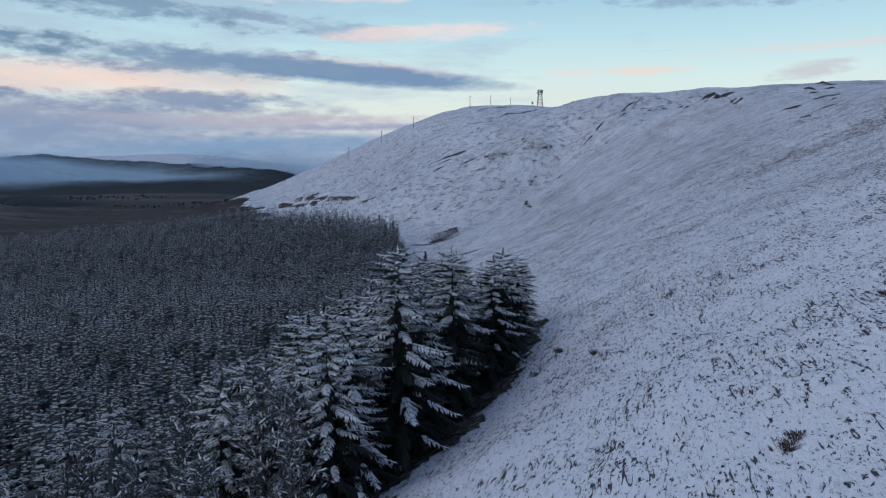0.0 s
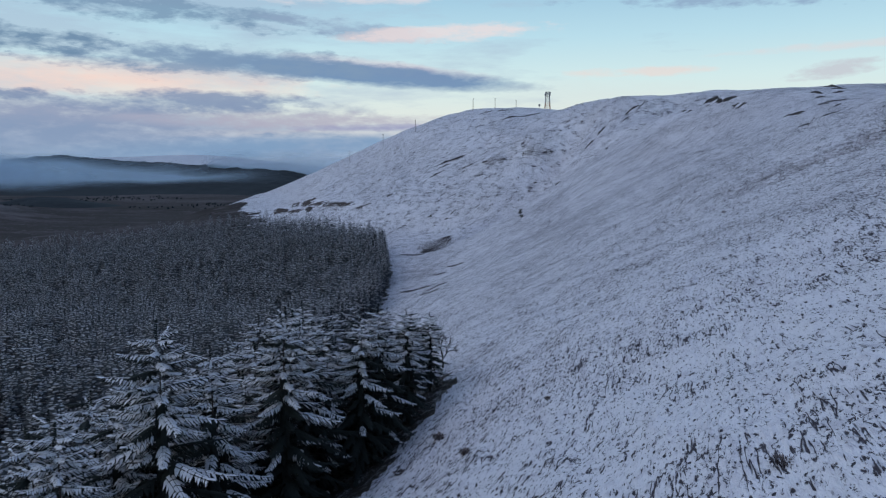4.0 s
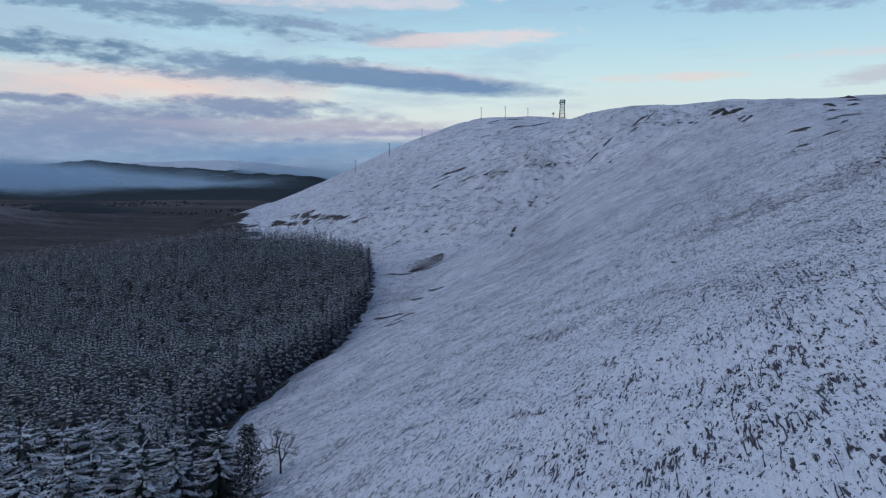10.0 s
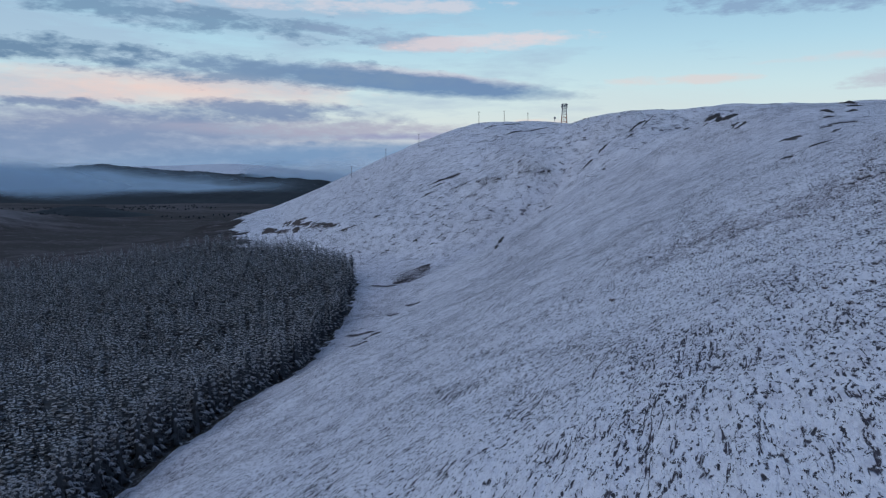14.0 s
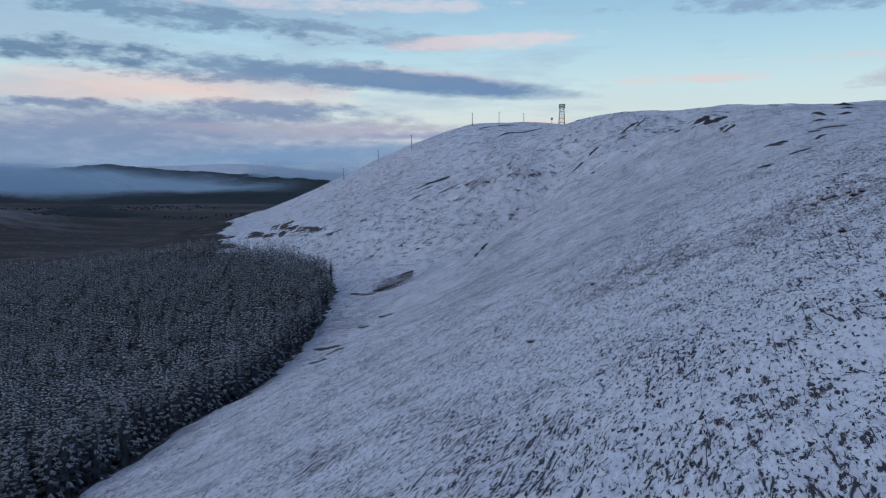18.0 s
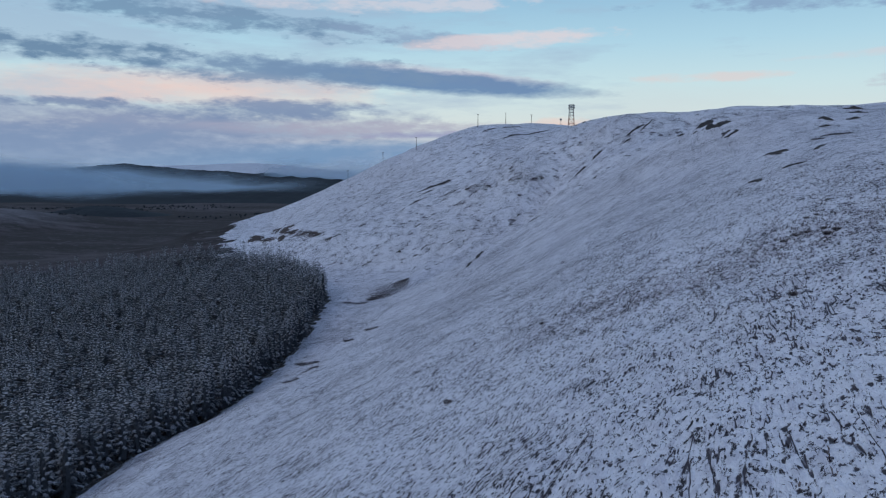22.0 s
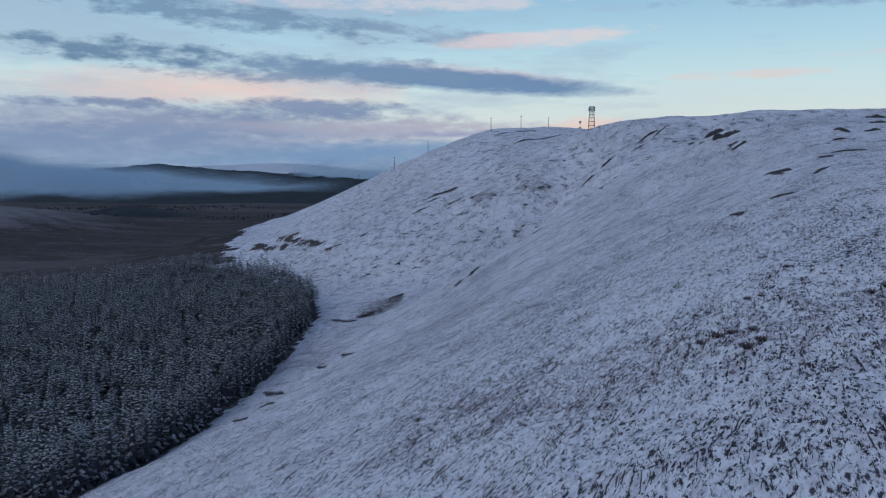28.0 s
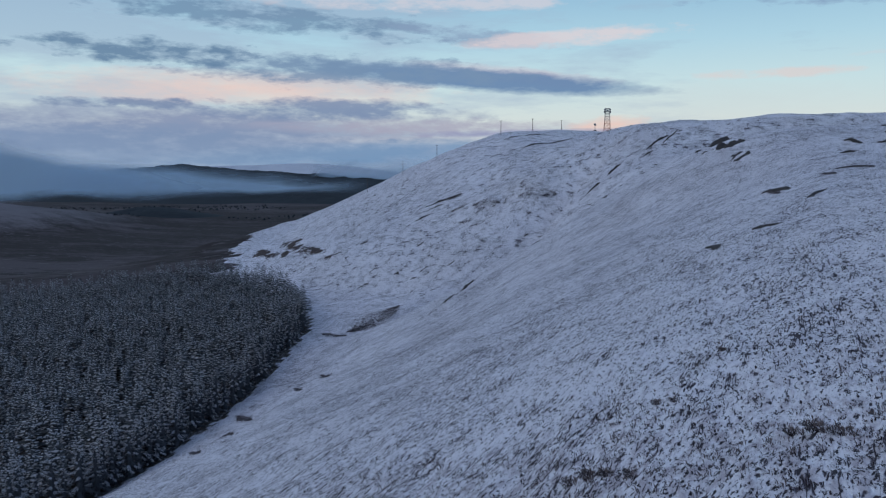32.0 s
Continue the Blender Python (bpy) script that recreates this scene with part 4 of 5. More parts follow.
small_pine.matrix_basis = Matrix.Translation((8.8, 103.6, zat(8.8, 103.6)))
for x, y, s in [(6.6, 101.5, 1.15), (4.4, 104.5, 1.05), (9.2, 99.0, 0.8), (3.0, 100.0, 1.2)]:
    planted(small_pine, x, y, x, s)

# ---- crags, ledges and rushes ----


def ledge(x0, y0, x1, y1, tall, deep, rng):
    """A low broken outcrop between two places, its face downhill."""
    n = max(4, int(math.hypot(x1 - x0, y1 - y0) / 1.3))
    gx, gy = float(terrain(x0 + 1, y0) - terrain(x0 - 1, y0)), float(terrain(x0, y0 + 1) - terrain(x0, y0 - 1))
    g = math.hypot(gx, gy) + 1e-6
    ux, uy = gx / g, gy / g
    verts, faces = [], []
    wander = 0.0
    for i in range(n + 1):
        u = i / n
        wander = wander * 0.6 + rng.normal(0, 0.45)
        x, y = x0 + (x1 - x0) * u + ux * wander, y0 + (y1 - y0) * u + uy * wander
        taper = math.sin(math.pi * min(1, max(0.06, u))) ** 0.5
        h = tall * taper * rng.uniform(0.45, 1.25)
        for back, up in ((deep, 0.10), (deep * 0.45, h * 0.55 + 0.15), (0.1, h), (-0.25 - 0.2 * rng.random(), h * 0.55), (-0.35, -0.6)):
            px, py = x + ux * back, y + uy * back
            verts.append((px, py, zat(px, py) * 0.35 + zat(x, y) * 0.65 + up))
    for i in range(n):
        for k in range(4):
            faces.append((i * 5 + k, i * 5 + 5 + k, i * 5 + 6 + k, i * 5 + 1 + k))
    ox, oy, oz = (x0 + x1) / 2, (y0 + y1) / 2, zat((x0 + x1) / 2, (y0 + y1) / 2)
    verts = np.array(verts) - (ox, oy, oz)
    ob = new("rock_outcrop", mesh_from("rock_outcrop", verts, faces, ROCK))
    ob.location = (ox, oy, oz)
    return tagged(ob, "dark broken rock ledge breaking through the snowy hillside", "rock", "rock ledges on the hill")


LEDGES = [(-4, 533, 17, 534, 1.3), (-7, 512, 3, 518, 0.9), (-2, 526, 8, 529, 0.6), (30, 641, 40, 645, 0.6), (44, 644, 58, 646, 0.8), (46, 600, 60, 607, 1.0), (60, 608, 79, 619, 1.1), (26, 598, 33, 602, 0.5),
          (64.5, 414, 69, 432, 0.5), (41, 344, 42, 360, 0.4), (42.4, 372, 43.6, 392, 0.8), (88, 459, 93.5, 464, 1.1), (96, 471, 103, 479, 1.2), (115, 484, 126, 492, 1.3), (113, 478, 118, 482, 0.7), (123, 487, 131, 497, 0.8)]
LEDGES += [(148, 309, 151, 304, 0.8), (166, 337, 171, 334, 0.9), (153, 302, 156, 300, 0.7), (160, 318, 165, 316, 0.6), (119, 265, 122, 256, 0.5), (100.5, 212, 101.5, 207, 0.35), (107, 212, 108, 209, 0.5), (118, 228, 121, 232, 0.5),
           (134, 268, 138, 266, 0.6), (142, 292, 145, 291, 0.5), (-6, 463, -3, 462, 0.7), (-34, 500, -30, 502, 0.6), (1, 482, 5, 484, 0.6), (-20, 471, -17, 474, 0.5), (-49, 497, -44, 496, 0.6), (-95, 548, -85, 539, 0.9), (-78, 532, -66, 516, 0.8)]
for x0, y0, x1, y1, tall in LEDGES:
    ledge(x0, y0, x1, y1, tall, 0.7 + 0.4 * tall, RNG)
# small broken teeth of rock on the facing spur
for _ in range(70):
    x0, y0 = RNG.uniform(-85, 60), RNG.uniform(448, 575)
    if beyond(x0, y0) < -6 and x0 < -30:
        continue
    a, size = RNG.normal(0.5, 0.45), RNG.uniform(0.8, 3.2)
    ledge(x0, y0, x0 + size * math.cos(a), y0 + size * math.sin(a), 0.3 + 0.06 * size, 0.5, RNG)


def crag(x, y, wide, deep, tall, mat, label, rng):
    """A broken scar of rock and peat: a lumpy sheet that sinks raggedly under the snow at its rims."""
    gx, gy = float(terrain(x + 2, y) - terrain(x - 2, y)), float(terrain(x, y + 2) - terrain(x, y - 2))
    n = math.hypot(gx, gy) + 1e-6
    ux, uy = gx / n, gy / n
    nu, nv = 26, 14
    U, V = np.meshgrid(np.linspace(-1, 1, nu), np.linspace(-1, 1, nv))
    U, V = U.ravel(), V.ravel()
    X, Y = x - uy * U * wide + ux * V * deep, y + ux * U * wide + uy * V * deep
    seed = int(rng.integers(1000))
    lump = value_noise(U * wide, V * deep * 0.45, 1.1 + 0.12 * wide, seed) + 1.1 * value_noise(U * wide, V * deep * 0.6, 0.8, seed + 1)
    Z = ground_z(X, Y) - 0.25 + tall * (lump * 0.75 + 0.35 - 0.9 * (U * U + V * V) ** 1.5)
    co = np.stack([X, Y, Z], 1) - (x, y, zat(x, y))
    i = (np.arange(nv - 1)[:, None] * nu + np.arange(nu - 1)[None, :]).ravel()
    ob = new("rock_crag", mesh_from("rock_crag", co, np.stack([i, i + 1, i + nu + 1, i + nu], 1), mat))
    ob.location = (x, y, zat(x, y))
    return tagged(ob, label, "rock", "crags on the hill")


CREST = "dark bare crag of rock and peat below the hill's crest"
for x, y, wide, deep, tall in [(127, 340, 5.5, 3.6, 1.6), (126, 352, 3.0, 4.2, 1.5), (127, 361, 2.6, 4.4, 1.4), (128, 373, 2.4, 3.6, 1.3), (126, 388, 3.4, 2.2, 1.0), (127, 402, 3.0, 1.8, 0.9), (127, 326, 4.0, 3.0, 0.8), (122, 345, 3.0, 2.6, 0.8)]:
    crag(x, y, wide, deep, tall, ROCK, CREST, RNG)
SPUR = "broken rock and tawny dead grass on the snowy spur's end"
for x, y, wide, deep, tall in [(-118, 556, 9, 6, 2.6), (-108, 542, 7, 5, 2.3), (-99, 566, 9, 6, 2.0), (-84, 538, 8, 4.5, 1.8), (-71, 523, 9, 4.5, 2.0), (-61, 509, 6, 4, 1.6), (-52, 496, 4, 2.5, 1.2), (-112, 580, 6, 5, 1.8), (-92, 532, 6, 4, 1.5)]:
    crag(x, y, wide * 1.35, deep, tall * 0.62, TAWNY_ROCK, SPUR, RNG)


def blades(x, y, z, count, tall, spread, rng, thin=0.10, arch=0.5):
    """Kites of grass tufts, count thin bent blades on each place given."""
    x, y, z, tall, spread = (np.repeat(np.asarray(v, float).ravel(), count) if np.ndim(v) else np.full(np.size(x) * count, float(v)) for v in (x, y, z, tall, spread))
    n = len(tall)
    x, y, z = (np.resize(v, n) for v in (x, y, z))
    a, r = rng.uniform(0, 6.28, n), spread * np.sqrt(rng.random(n))
    out = np.stack([np.cos(a), np.sin(a), np.zeros(n)], 1)
    p = np.stack([x, y, z - 0.05], 1) + out * r[:, None]
    h = (tall * rng.uniform(0.55, 1.2, n))[:, None]
    lean = out * rng.uniform(0.2, 1.6, (n, 1)) * arch + np.array([-0.3, 0, 1.0])
    tip = p + lean / np.linalg.norm(lean, axis=1, keepdims=True) * h
    mid = p + (lean * (0.25, 0.25, 0) + (0, 0, 0.62)) * h
    side = np.stack([-np.sin(a), np.cos(a), np.zeros(n)], 1) * (tall * thin)[:, None]
    return np.stack([p, mid - side, tip, mid + side], 1)


RUSH_BEDS = [(53, 490.5, 72, 488.5, 5.0), (28, 500.5, 43, 493.5, 5.0), (15, 508, 22, 506, 4.0), (22, 490, 28, 488, 2.0), (-5, 388, 8, 416, 9), (-16, 386, -4, 380, 2.6), (-9, 297, 3, 280, 1.8),
             (9, 316, 15, 306, 1.2), (3, 310, 8, 302, 1.0), (1, 254, 7, 247, 0.8), (2, 268, 9, 258, 1.0)]
RUSH_BEDS += [(120, 263, 120, 254, 0.6), (130, 264, 131, 259, 0.6), (137, 266, 138, 261, 0.6)]
for x0, y0, x1, y1, wide in RUSH_BEDS:
    size = math.hypot(x1 - x0, y1 - y0)
    ks = []
    for _ in range(int(16 + size * wide * 5)):
        u = RNG.random()
        w = wide * math.sin(math.pi * min(1, max(0.05, u))) * RNG.normal(0, 0.5)
        x, y = x0 + (x1 - x0) * u + w * (y1 - y0) / size, y0 + (y1 - y0) * u - w * (x1 - x0) / size
        ks.append(blades(x, y, zat(x, y), 5, 0.45, 0.5, RNG, 0.16))
    ob = new("rush_bed", kite_mesh("rush_bed", np.concatenate(ks), RUSH))
    tagged(ob, "patch of grey-brown rushes standing out of the snow", "rushes", "rush beds", "stuff")

# tawny grass hanging over the crags at the end of the spur
for x0, y0, x1, y1, wide in [(-82, 528, -62, 507, 3.5), (-110, 545, -98, 534, 3.0), (-92, 545, -84, 533, 2.0)]:
    ks = []
    for _ in range(170):
        u, w = RNG.random(), wide * RNG.normal(0, 0.6)
        x, y = x0 + (x1 - x0) * u + w * 0.7, y0 + (y1 - y0) * u + w * 0.7
        ks.append(blades(x, y, zat(x, y), 5, 0.75, 0.5, RNG, 0.15))
    tagged(new("hanging_grass", kite_mesh("hanging_grass", np.concatenate(ks), TUSSOCK)), "tawny dead grass hanging over rock ledges", "grass", "grass on the crags", "stuff")

# ---- grass tufts on the near slope ----
count = 150000
ty = 14 + 290 * RNG.random(count) ** 1.5
tx = np.interp(ty, EDGE_Y, EDGE_X) + 1.0 + RNG.random(count) * 124
across, along = 0.966 * tx - 0.259 * ty, 0.259 * tx + 0.966 * ty
heath = np.exp(-(((tx - 88) * 0.45 + (ty - 142) * 0.89) / 17) ** 2) * smooth(52, 72, tx)
thick = 0.16 + 0.14 * smooth(35, 95, tx + 0.12 * ty) + 0.06 * heath + 0.2 * value_noise(tx, ty, 17, 21) + 0.2 * value_noise(tx, ty, 5, 22) + 0.45 * value_noise(across, along * 0.22, 0.85, 23)
keep = (RNG.random(count) < thick) & (tx < 136) & (((tx - 67.6) / 2.4) ** 2 + ((ty - 89.5) / 3.3) ** 2 > 1)
tx, ty, heath = tx[keep], ty[keep], heath[keep]
grow = np.interp(ty, [14, 120, 270], [0.8, 1.0, 1.25]) * RNG.uniform(0.6, 1.5, len(tx)) * (1 + 0.3 * heath)
tufts = new("grass_tufts", kite_mesh("grass_tufts", blades(tx, ty, ground_z(tx, ty), 4, 0.13 * grow, 0.075 * grow, RNG, 0.13), STRAW))
tagged(tufts, "dead brown grass tufts poking through thin snow", "grass", kind="stuff")

# soft frosted heath stems, thick on the rough belt
hx, hy = RNG.uniform(50, 128, 26000), RNG.uniform(70, 215, 26000)
belt = np.exp(-(((hx - 88) * 0.45 + (hy - 142) * 0.89) / 15) ** 2) * smooth(56, 76, hx) + 0.25 * smooth(60, 80, hx) * (hy < 150)
keep = RNG.random(26000) < belt * (0.4 + 0.6 * value_noise(hx, hy, 3.0, 24))
hx, hy = hx[keep], hy[keep]
stems = new("heath_stems", kite_mesh("heath_stems", blades(hx, hy, ground_z(hx, hy), 7, RNG.uniform(0.16, 0.34, len(hx)), RNG.uniform(0.15, 0.35, len(hx)), RNG, 0.09, 0.9), TUSSOCK))
tagged(stems, "frosted tawny heath stems over thin snow", "grass", kind="stuff")


def tussock(x, y, tall, spread, label="tawny tussock of dead grass above the snow"):
    """A low rounded clump: dark in its heart, pale arching blades over it."""
    root = tagged(new("grass_tussock"), label, "grass", "grass tussocks")
    root.location = (x, y, zat(x, y))
    child("base", kite_mesh("base", blades(0, 0, 0, 90, tall * 0.42, spread * 0.8, RNG, 0.10, 0.8), STRAW), root, "dark matted heart")
    child("grass_head", kite_mesh("grass_head", blades(0, 0, 0, 110, tall * 0.62, spread * 0.7, RNG, 0.05, 1.0), TUSSOCK), root)
    return root


TUSSOCKS = [(88.8, 150.6, 0.55, 0.5), (89.6, 150.2, 0.45, 0.4), (93, 140.2, 0.6, 0.5), (93.6, 139.4, 0.7, 0.6), (94.2, 138.4, 0.6, 0.6), (84.2, 142.6, 0.6, 0.6), (85.0, 142.3, 0.7, 0.6), (85.8, 141.9, 0.6, 0.5),
            (86.8, 141.0, 0.55, 0.5), (93.4, 157.4, 0.5, 0.4), (55.3, 134.4, 0.6, 0.5), (63.5, 154.9, 0.6, 0.5)]
TUSSOCKS += [(62.8, 92.2, 0.35, 0.35), (62.9, 87.9, 0.4, 0.35), (13.9, 66.2, 0.9, 0.55), (24.6, 40.5, 0.6, 0.5), (20.1, 69.8, 0.5, 0.4), (76.7, 118.6, 0.6, 0.5), (85.5, 136.9, 0.8, 0.6), (86.3, 137.2, 0.7, 0.5),
             (61.5, 95.0, 0.35, 0.35), (64.5, 95.6, 0.4, 0.35), (60.2, 89.0, 0.35, 0.35)]
for x, y, h, w in TUSSOCKS:
    tussock(x, y, h * 0.85, w)
for x, y, h, w in [(12.8, 26.3, 0.6, 0.5), (13.3, 26.9, 0.5, 0.5), (9.0, 69.5, 0.6, 0.6), (11.8, 73.5, 0.8, 0.6)]:
    tussock(x, y, h, w, "dark tussock of dead grass near the trees")

# ---- mast and poles on the skyline ----


def part(name, bm, mat, parent, label=""):
    me = bpy.data.meshes.new(name)
    bm.to_mesh(me)
    bm.free()
    me.materials.append(mat)
    return child(name, me, parent, label)


def rod(bm, a, b, r, sides=6):
    a, b = Vector(a), Vector(b)
    m = Matrix.Translation((a + b) / 2) @ (b - a).to_track_quat("Z", "Y").to_matrix().to_4x4()
    bmesh.ops.create_cone(bm, cap_ends=True, segments=sides, radius1=r, radius2=r, depth=(b - a).length, matrix=m)


def lattice_mast(x, y, tall):
    root = tagged(new("radio_mast"), "steel lattice radio mast with drum dishes on the snowy hilltop", "mast")
    root.location = (x, y, zat(x, y))

    def corner(u, k):
        w = 3.0 - 1.2 * u
        return ((-w if k in (0, 3) else w), (-w if k < 2 else w), u * tall - 0.3)

    for k in range(4):
        bm = bmesh.new()
        rod(bm, corner(0, k), corner(0.5, k), 0.26)
        part("leg", bm, RUSTED, root, "red-painted lower leg")
        bm = bmesh.new()
        rod(bm, corner(0.5, k), corner(1, k), 0.24)
        part("leg", bm, STEEL, root)
    levels = [0.0, 0.2, 0.38, 0.54, 0.68, 0.8, 0.9, 1.0]
    for i, u in enumerate(levels):
        for k in range(4):
            bm = bmesh.new()
            rod(bm, corner(u, k), corner(u, (k + 1) % 4), 0.15)
            part("strut", bm, STEEL if u > 0.5 else RUSTED, root)
            if i + 1 < len(levels):
                bm = bmesh.new()
                rod(bm, corner(u, k), corner(levels[i + 1], (k + 1) % 4), 0.13)
                part("brace", bm, STEEL if u > 0.5 else RUSTED, root)
    for k, (dx, dy, u) in enumerate([(-2.2, -2.2, 0.95), (2.2, -2.0, 0.95), (0, -2.4, 0.9), (-2.3, 1, 0.86), (2.3, 0.5, 0.86)]):
        bm = bmesh.new()
        rod(bm, (dx, dy - 0.5, u * tall), (dx, dy + 0.5, u * tall), 1.0, 14)
        part("dish", bm, STEEL, root, "pale grey drum dish")
    bm = bmesh.new()
    bmesh.ops.create_cube(bm, size=1, matrix=Matrix.Translation((0, 0, tall)) @ Matrix.Diagonal((4.4, 4.4, 0.25, 1)))
    part("platform", bm, STEEL, root)
    return root


lattice_mast(106.6, 822, 22)

relay = tagged(new("relay_mast"), "small steel relay mast with a square panel near the larger mast", "mast")
relay.location = (95.2, 795, zat(95.2, 795))
bm = bmesh.new()
rod(bm, (0, 0, -0.3), (0, 0, 8.5), 0.22)
part("pole", bm, STEEL, relay)
bm = bmesh.new()
bmesh.ops.create_cube(bm, size=1, matrix=Matrix.Translation((0, 0, 7.2)) @ Matrix.Diagonal((1.9, 0.7, 1.8, 1)))
part("panel", bm, STEEL, relay)
bm = bmesh.new()
bmesh.ops.create_cube(bm, size=1, matrix=Matrix.Translation((0, 0, 1.2)) @ Matrix.Diagonal((2.4, 2.0, 2.4, 1)))
part("cabin", bm, POLEWOOD, relay)


def line_pole(x, y, tall):
    root = tagged(new("power_pole"), "dark wooden power line pole with a short crossarm on the ridge", "pole", "power poles along the ridge")
    root.location = (x, y, zat(x, y))
    bm = bmesh.new()
    bmesh.ops.create_cone(bm, cap_ends=True, segments=8, radius1=0.24, radius2=0.17, depth=tall + 0.6, matrix=Matrix.Translation((0, 0, tall / 2 - 0.3)))
    part("shaft", bm, POLEWOOD, root)
    bm = bmesh.new()
    bmesh.ops.create_cube(bm, size=1, matrix=Matrix.Translation((0, -0.2, tall - 0.35)) @ Matrix.Diagonal((1.7, 0.16, 0.18, 1)))
    part("crossarm", bm, POLEWOOD, root)
    for dx in (-0.7, 0, 0.7):
        bm = bmesh.new()
        rod(bm, (dx, -0.2, tall - 0.3), (dx, -0.2, tall + 0.1), 0.07)
        part("insulator", bm, STEEL, root)


for x, y in [(24.7, 666), (45.5, 706), (67.1, 739), (-25.7, 676), (-55.3, 687), (-86.2, 692)]:
    line_pole(x, y, 10.5)

# ---- the far side of the valley ----


def ridge(name, x0, x1, y0, y1, form, mat, label, nx=140, ny=40):
    ob = sheet(name, np.linspace(x0, x1, nx), np.linspace(y0, y1, ny), form, [mat])
    return tagged(ob, label, "hill", kind="structure")


def wooded(x, y):
    top = 20 + 95 * np.exp(-((x + 2250) / 700) ** 2) + 30 * np.exp(-((x + 1350) / 520) ** 2)
    up = smooth(3050, 3900, y + (x + 1500) * 0.10) 
    spikes = 7 * np.abs(value_noise(x, y, 16, 31)) + 5 * value_noise(x, y, 60, 32) + 10 * value_noise(x, y, 260, 33)
    ends = smooth(-3700, -3000, x) * (1 - smooth(-900, -480, x))
    return -94 + (top + 55 + spikes) * up * ends


def snowy(x, y):
    top = 150 + 40 * np.exp(-((x + 1900) / 700) ** 2) - 50 * smooth(-1500, -500, x)
    return -95 + (top + 10 * value_noise(x, y, 400, 41)) * smooth(3700, 4500, y + (x + 1500) * 0.15)


ridge("backdrop_wooded_hill", -3500, -420, 3000, 4100, wooded, FARWOOD, "dark conifer-covered hill across the valley under low mist", 420, 90)
ridge("backdrop_snow_hill", -3600, 600, 3600, 4650, snowy, FARSNOW, "far snow-covered moorland ridge")


def mist(name, az0, az1, el0, el1, dist, thick, seed, lift):
    """A thin bank of mist: a curved sheet, dense within and fading to its rims."""
    m = bpy.data.materials.new(name)
    m.use_nodes = True
    t = m.node_tree
    t.nodes.clear()
    g = Graph(m)
    uv = t.nodes.new("ShaderNodeUVMap")
    sp = t.nodes.new("ShaderNodeSeparateXYZ")
    t.links.new(uv.outputs[0], sp.inputs[0])
    u, v = sp.outputs[0], sp.outputs[1]
    mp = t.nodes.new("ShaderNodeMapping")
    mp.inputs["Scale"].default_value = (3.0, 1.2, 1)
    mp.inputs["Location"].default_value = (seed, seed * 0.7, 0)
    t.links.new(uv.outputs[0], mp.inputs["Vector"])
    n = g.noise(mp.outputs[0], 1.6, 5, 0.55)
    n = g.math("MULTIPLY", g.math("SUBTRACT", n, 0.5), 1.1)
    low = g.band(g.math("ADD", v, g.math("MULTIPLY", n, 0.35)), 0.02, 0.30)
    top = g.math("SUBTRACT", 1.0, g.band(g.math("ADD", g.math("ADD", v, g.math("MULTIPLY", n, 0.45)), g.math("MULTIPLY", g.math("SUBTRACT", u, 0.4), lift)), 0.42, 1.0))
    ends = g.math("MULTIPLY", g.band(u, 0.0, 0.10), g.math("SUBTRACT", 1.0, g.band(g.math("ADD", u, g.math("MULTIPLY", n, 0.3)), 0.6, 1.0)))
    a = g.math("MULTIPLY", g.math("MULTIPLY", low, top), g.math("MULTIPLY", ends, thick), clamp=True)
    # white mist tinted blue: the sky's blue light is put into its colour
    tinted = t.nodes.new("ShaderNodeBsdfDiffuse")
    tinted.inputs["Color"].default_value = (0.56, 0.71, 0.88, 1)
    back = t.nodes.new("ShaderNodeBsdfTranslucent")
    back.inputs["Color"].default_value = (0.56, 0.71, 0.88, 1)
    both = t.nodes.new("ShaderNodeMixShader")
    both.inputs[0].default_value = 0.5
    t.links.new(tinted.outputs[0], both.inputs[1])
    t.links.new(back.outputs[0], both.inputs[2])
    clear = t.nodes.new("ShaderNodeBsdfTransparent")
    mixer = t.nodes.new("ShaderNodeMixShader")
    g.put(mixer.inputs[0], a)
    t.links.new(clear.outputs[0], mixer.inputs[1])
    t.links.new(both.outputs[0], mixer.inputs[2])
    out = t.nodes.new("ShaderNodeOutputMaterial")
    t.links.new(mixer.outputs[0], out.inputs["Surface"])
    nu, nv = 40, 6
    verts, faces, uvs = [], [], []
    for j in range(nv + 1):
        for i in range(nu + 1):
            az, el = radians(az0 + (az1 - az0) * i / nu), radians(el0 + (el1 - el0) * j / nv)
            verts.append((40 + dist * math.sin(az), 50 + dist * math.cos(az), 72 + dist * math.tan(el)))
            uvs.append((i / nu, j / nv))
    for j in range(nv):
        for i in range(nu):
            a0 = j * (nu + 1) + i
            faces.append((a0, a0 + 1, a0 + nu + 2, a0 + nu + 1))
    me = mesh_from(name, verts, faces, m)
    lay = me.uv_layers.new(name="UVMap")
    lay.data.foreach_set("uv", np.array([uvs[k] for f in faces for k in f], np.float32).ravel())
    ob = new(name, me)
    ob.visible_shadow = False
    return tagged(ob, "pale bank of low mist lying across the far valley", "mist", kind="structure")




def knoll(x, y):
    r = ((x + 1290) / 250) ** 2 + ((y - 2330) / 150) ** 2
    return -99 + (44 + 5 * value_noise(x, y, 90, 61) + 3 * np.abs(value_noise(x, y, 14, 62))) * np.exp(-r)


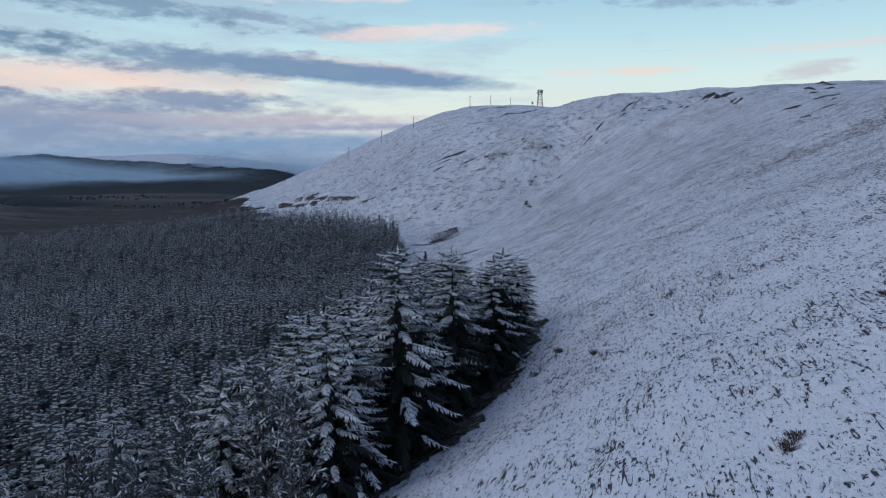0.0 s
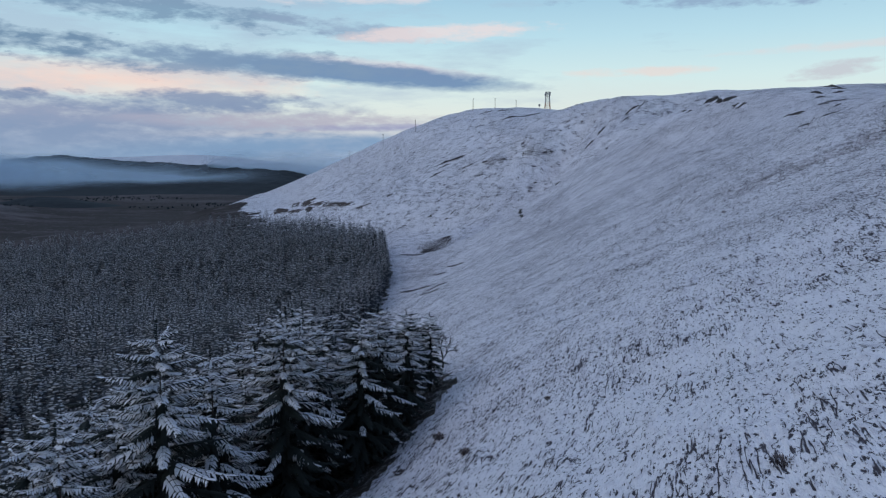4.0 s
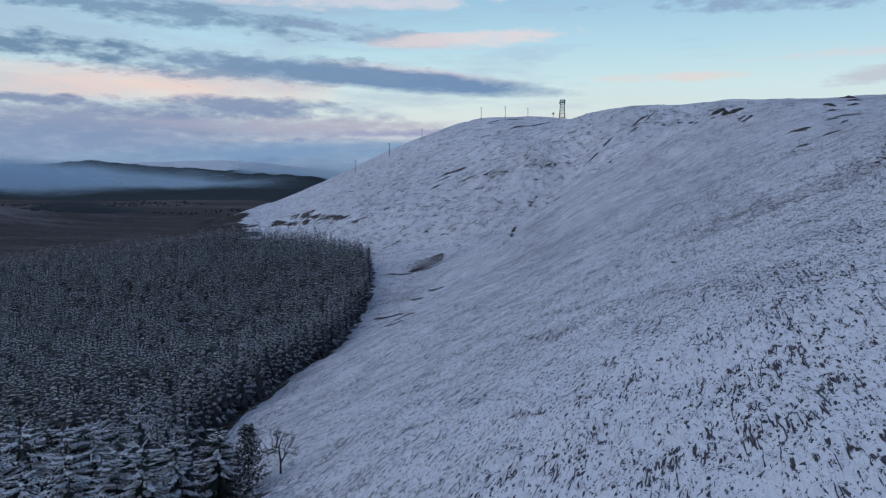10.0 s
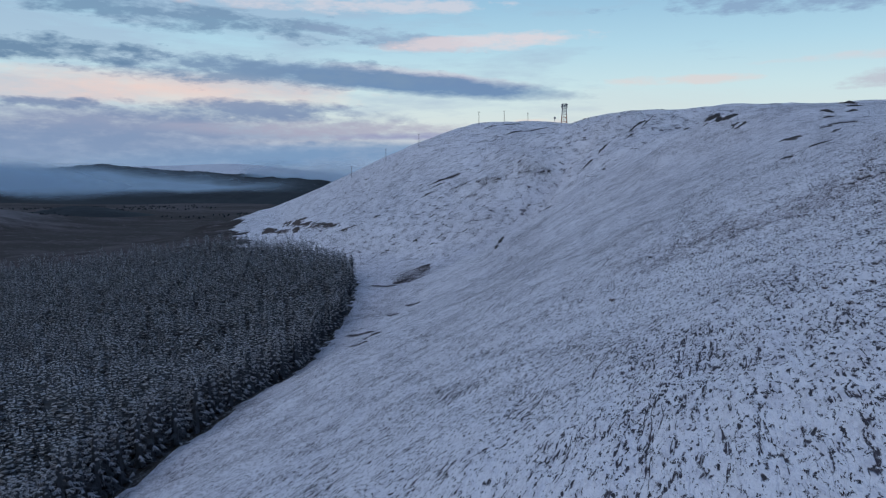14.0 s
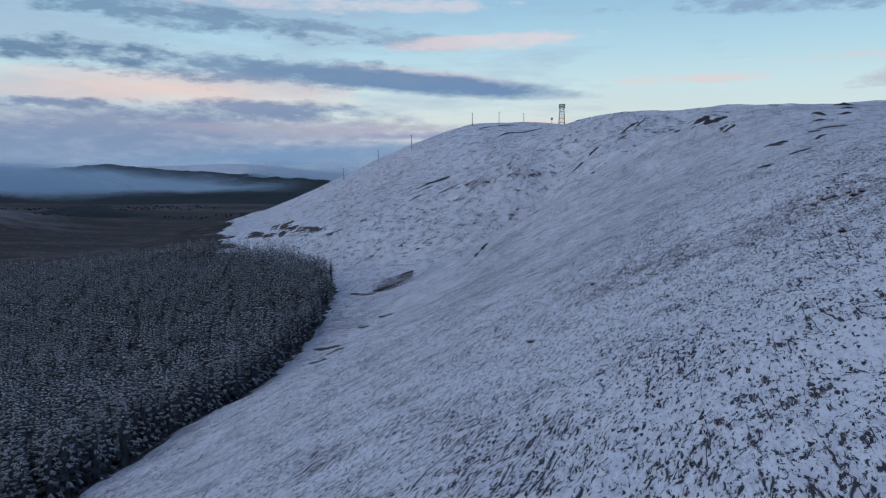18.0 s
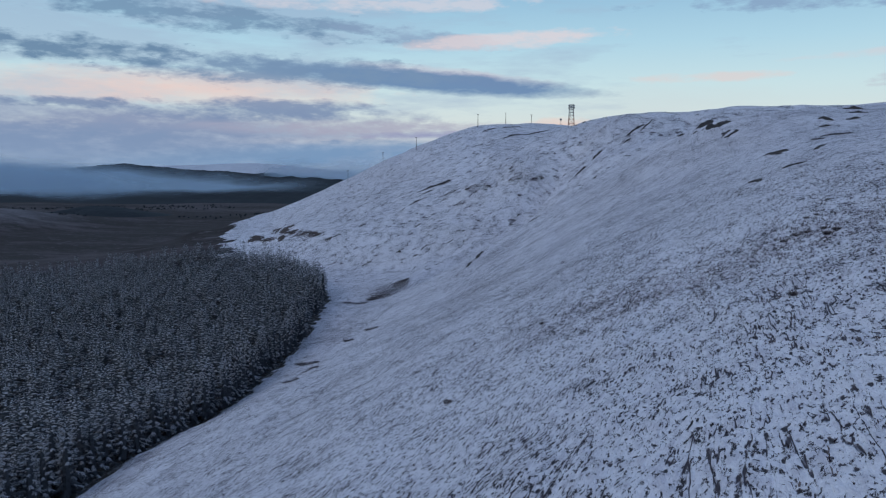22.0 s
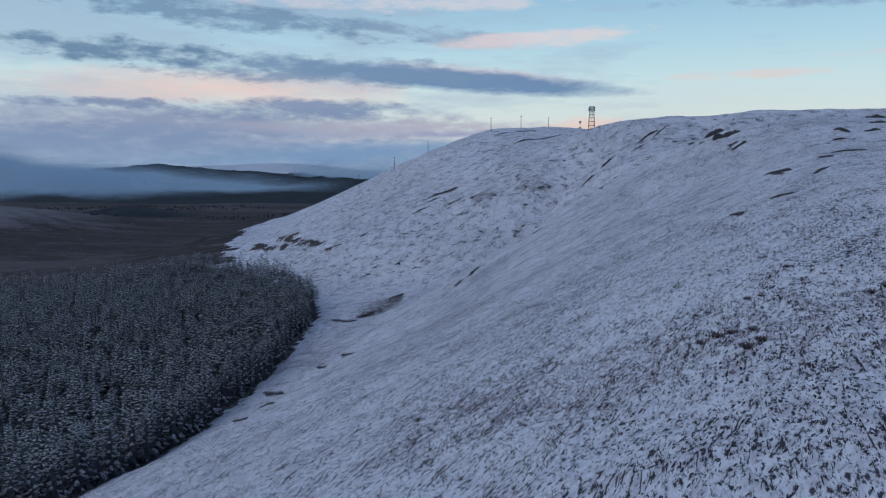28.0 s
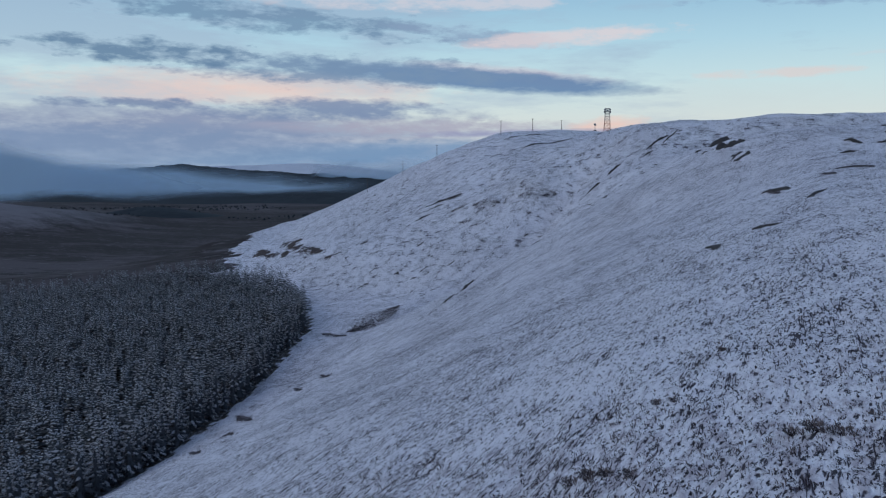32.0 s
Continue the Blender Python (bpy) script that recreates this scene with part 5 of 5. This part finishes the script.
ridge("backdrop_dark_knoll", -1900, -680, 2020, 2640, knoll, FARWOOD, "low dark conifer-covered knoll on the valley floor", 160, 70)
mist("backdrop_mist_west", -56, -19, -2.4, 2.8, 2900, 1.5, 1.3, 1.3)
mist("backdrop_mist_hill", -38, -13, -2.0, 0.3, 3000, 1.3, 4.1, 0.9)
mist("backdrop_mist_east", -20, -4, -2.0, 0.9, 3990, 0.75, 7.7, 0.0)

# scattered trees and plantations on the valley floor
clump = []
for _ in range(1100):
    y = RNG.uniform(2100, 3080)
    x = -RNG.uniform(0.2, 0.75) * y
    if float(value_noise(np.array([x]), np.array([y]), 190, 51)[0]) < 0.12 + 0.4 * (3080 - y) / 980:
        continue
    z = zat(x, y)
    for j in range(5):
        a, r, h = RNG.uniform(0, 6.28), RNG.uniform(0.5, 3.0), RNG.uniform(2, 7)
        c = np.array([x + r * math.cos(a), y + r * math.sin(a), z])
        w = RNG.uniform(0.9, 2.2)
        clump.append([c + (-w, 0, h * 0.35), c + (0, -w * 0.4, -0.5), c + (w, 0, h * 0.4), c + (0, w * 0.3, h)])
valley_trees = new("valley_scrub", kite_mesh("valley_scrub", np.array(clump), FARWOOD))
tagged(valley_trees, "scattered dark trees and scrub on the valley floor", "trees", kind="stuff")

# loose stones and heather stems on the facing spur
flecks = []
for _ in range(2200):
    x, y = RNG.uniform(-110, 150), RNG.uniform(425, 640)
    if float(value_noise(np.array([x]), np.array([y]), 34, 71)[0]) < RNG.uniform(-0.3, 0.8):
        continue
    z = zat(x, y)
    length, h = 0.25 + 2.4 * RNG.random() ** 4, RNG.uniform(0.15, 0.5)
    a = RNG.uniform(-0.6, 1.2)
    d = np.array([math.cos(a), math.sin(a), 0]) * length
    c = np.array([x, y, z])
    flecks.append([c - d + (0, 0, -0.2), c + (0, -0.5, -0.3), c + d + (0, 0, 0.1), c + d * 0.2 + (0, 0.2, h)])
loose = new("scattered_stones", kite_mesh("scattered_stones", np.array(flecks), ROCK))
tagged(loose, "dark stones and heather stems scattered over the snowy spur", "stones", kind="stuff")
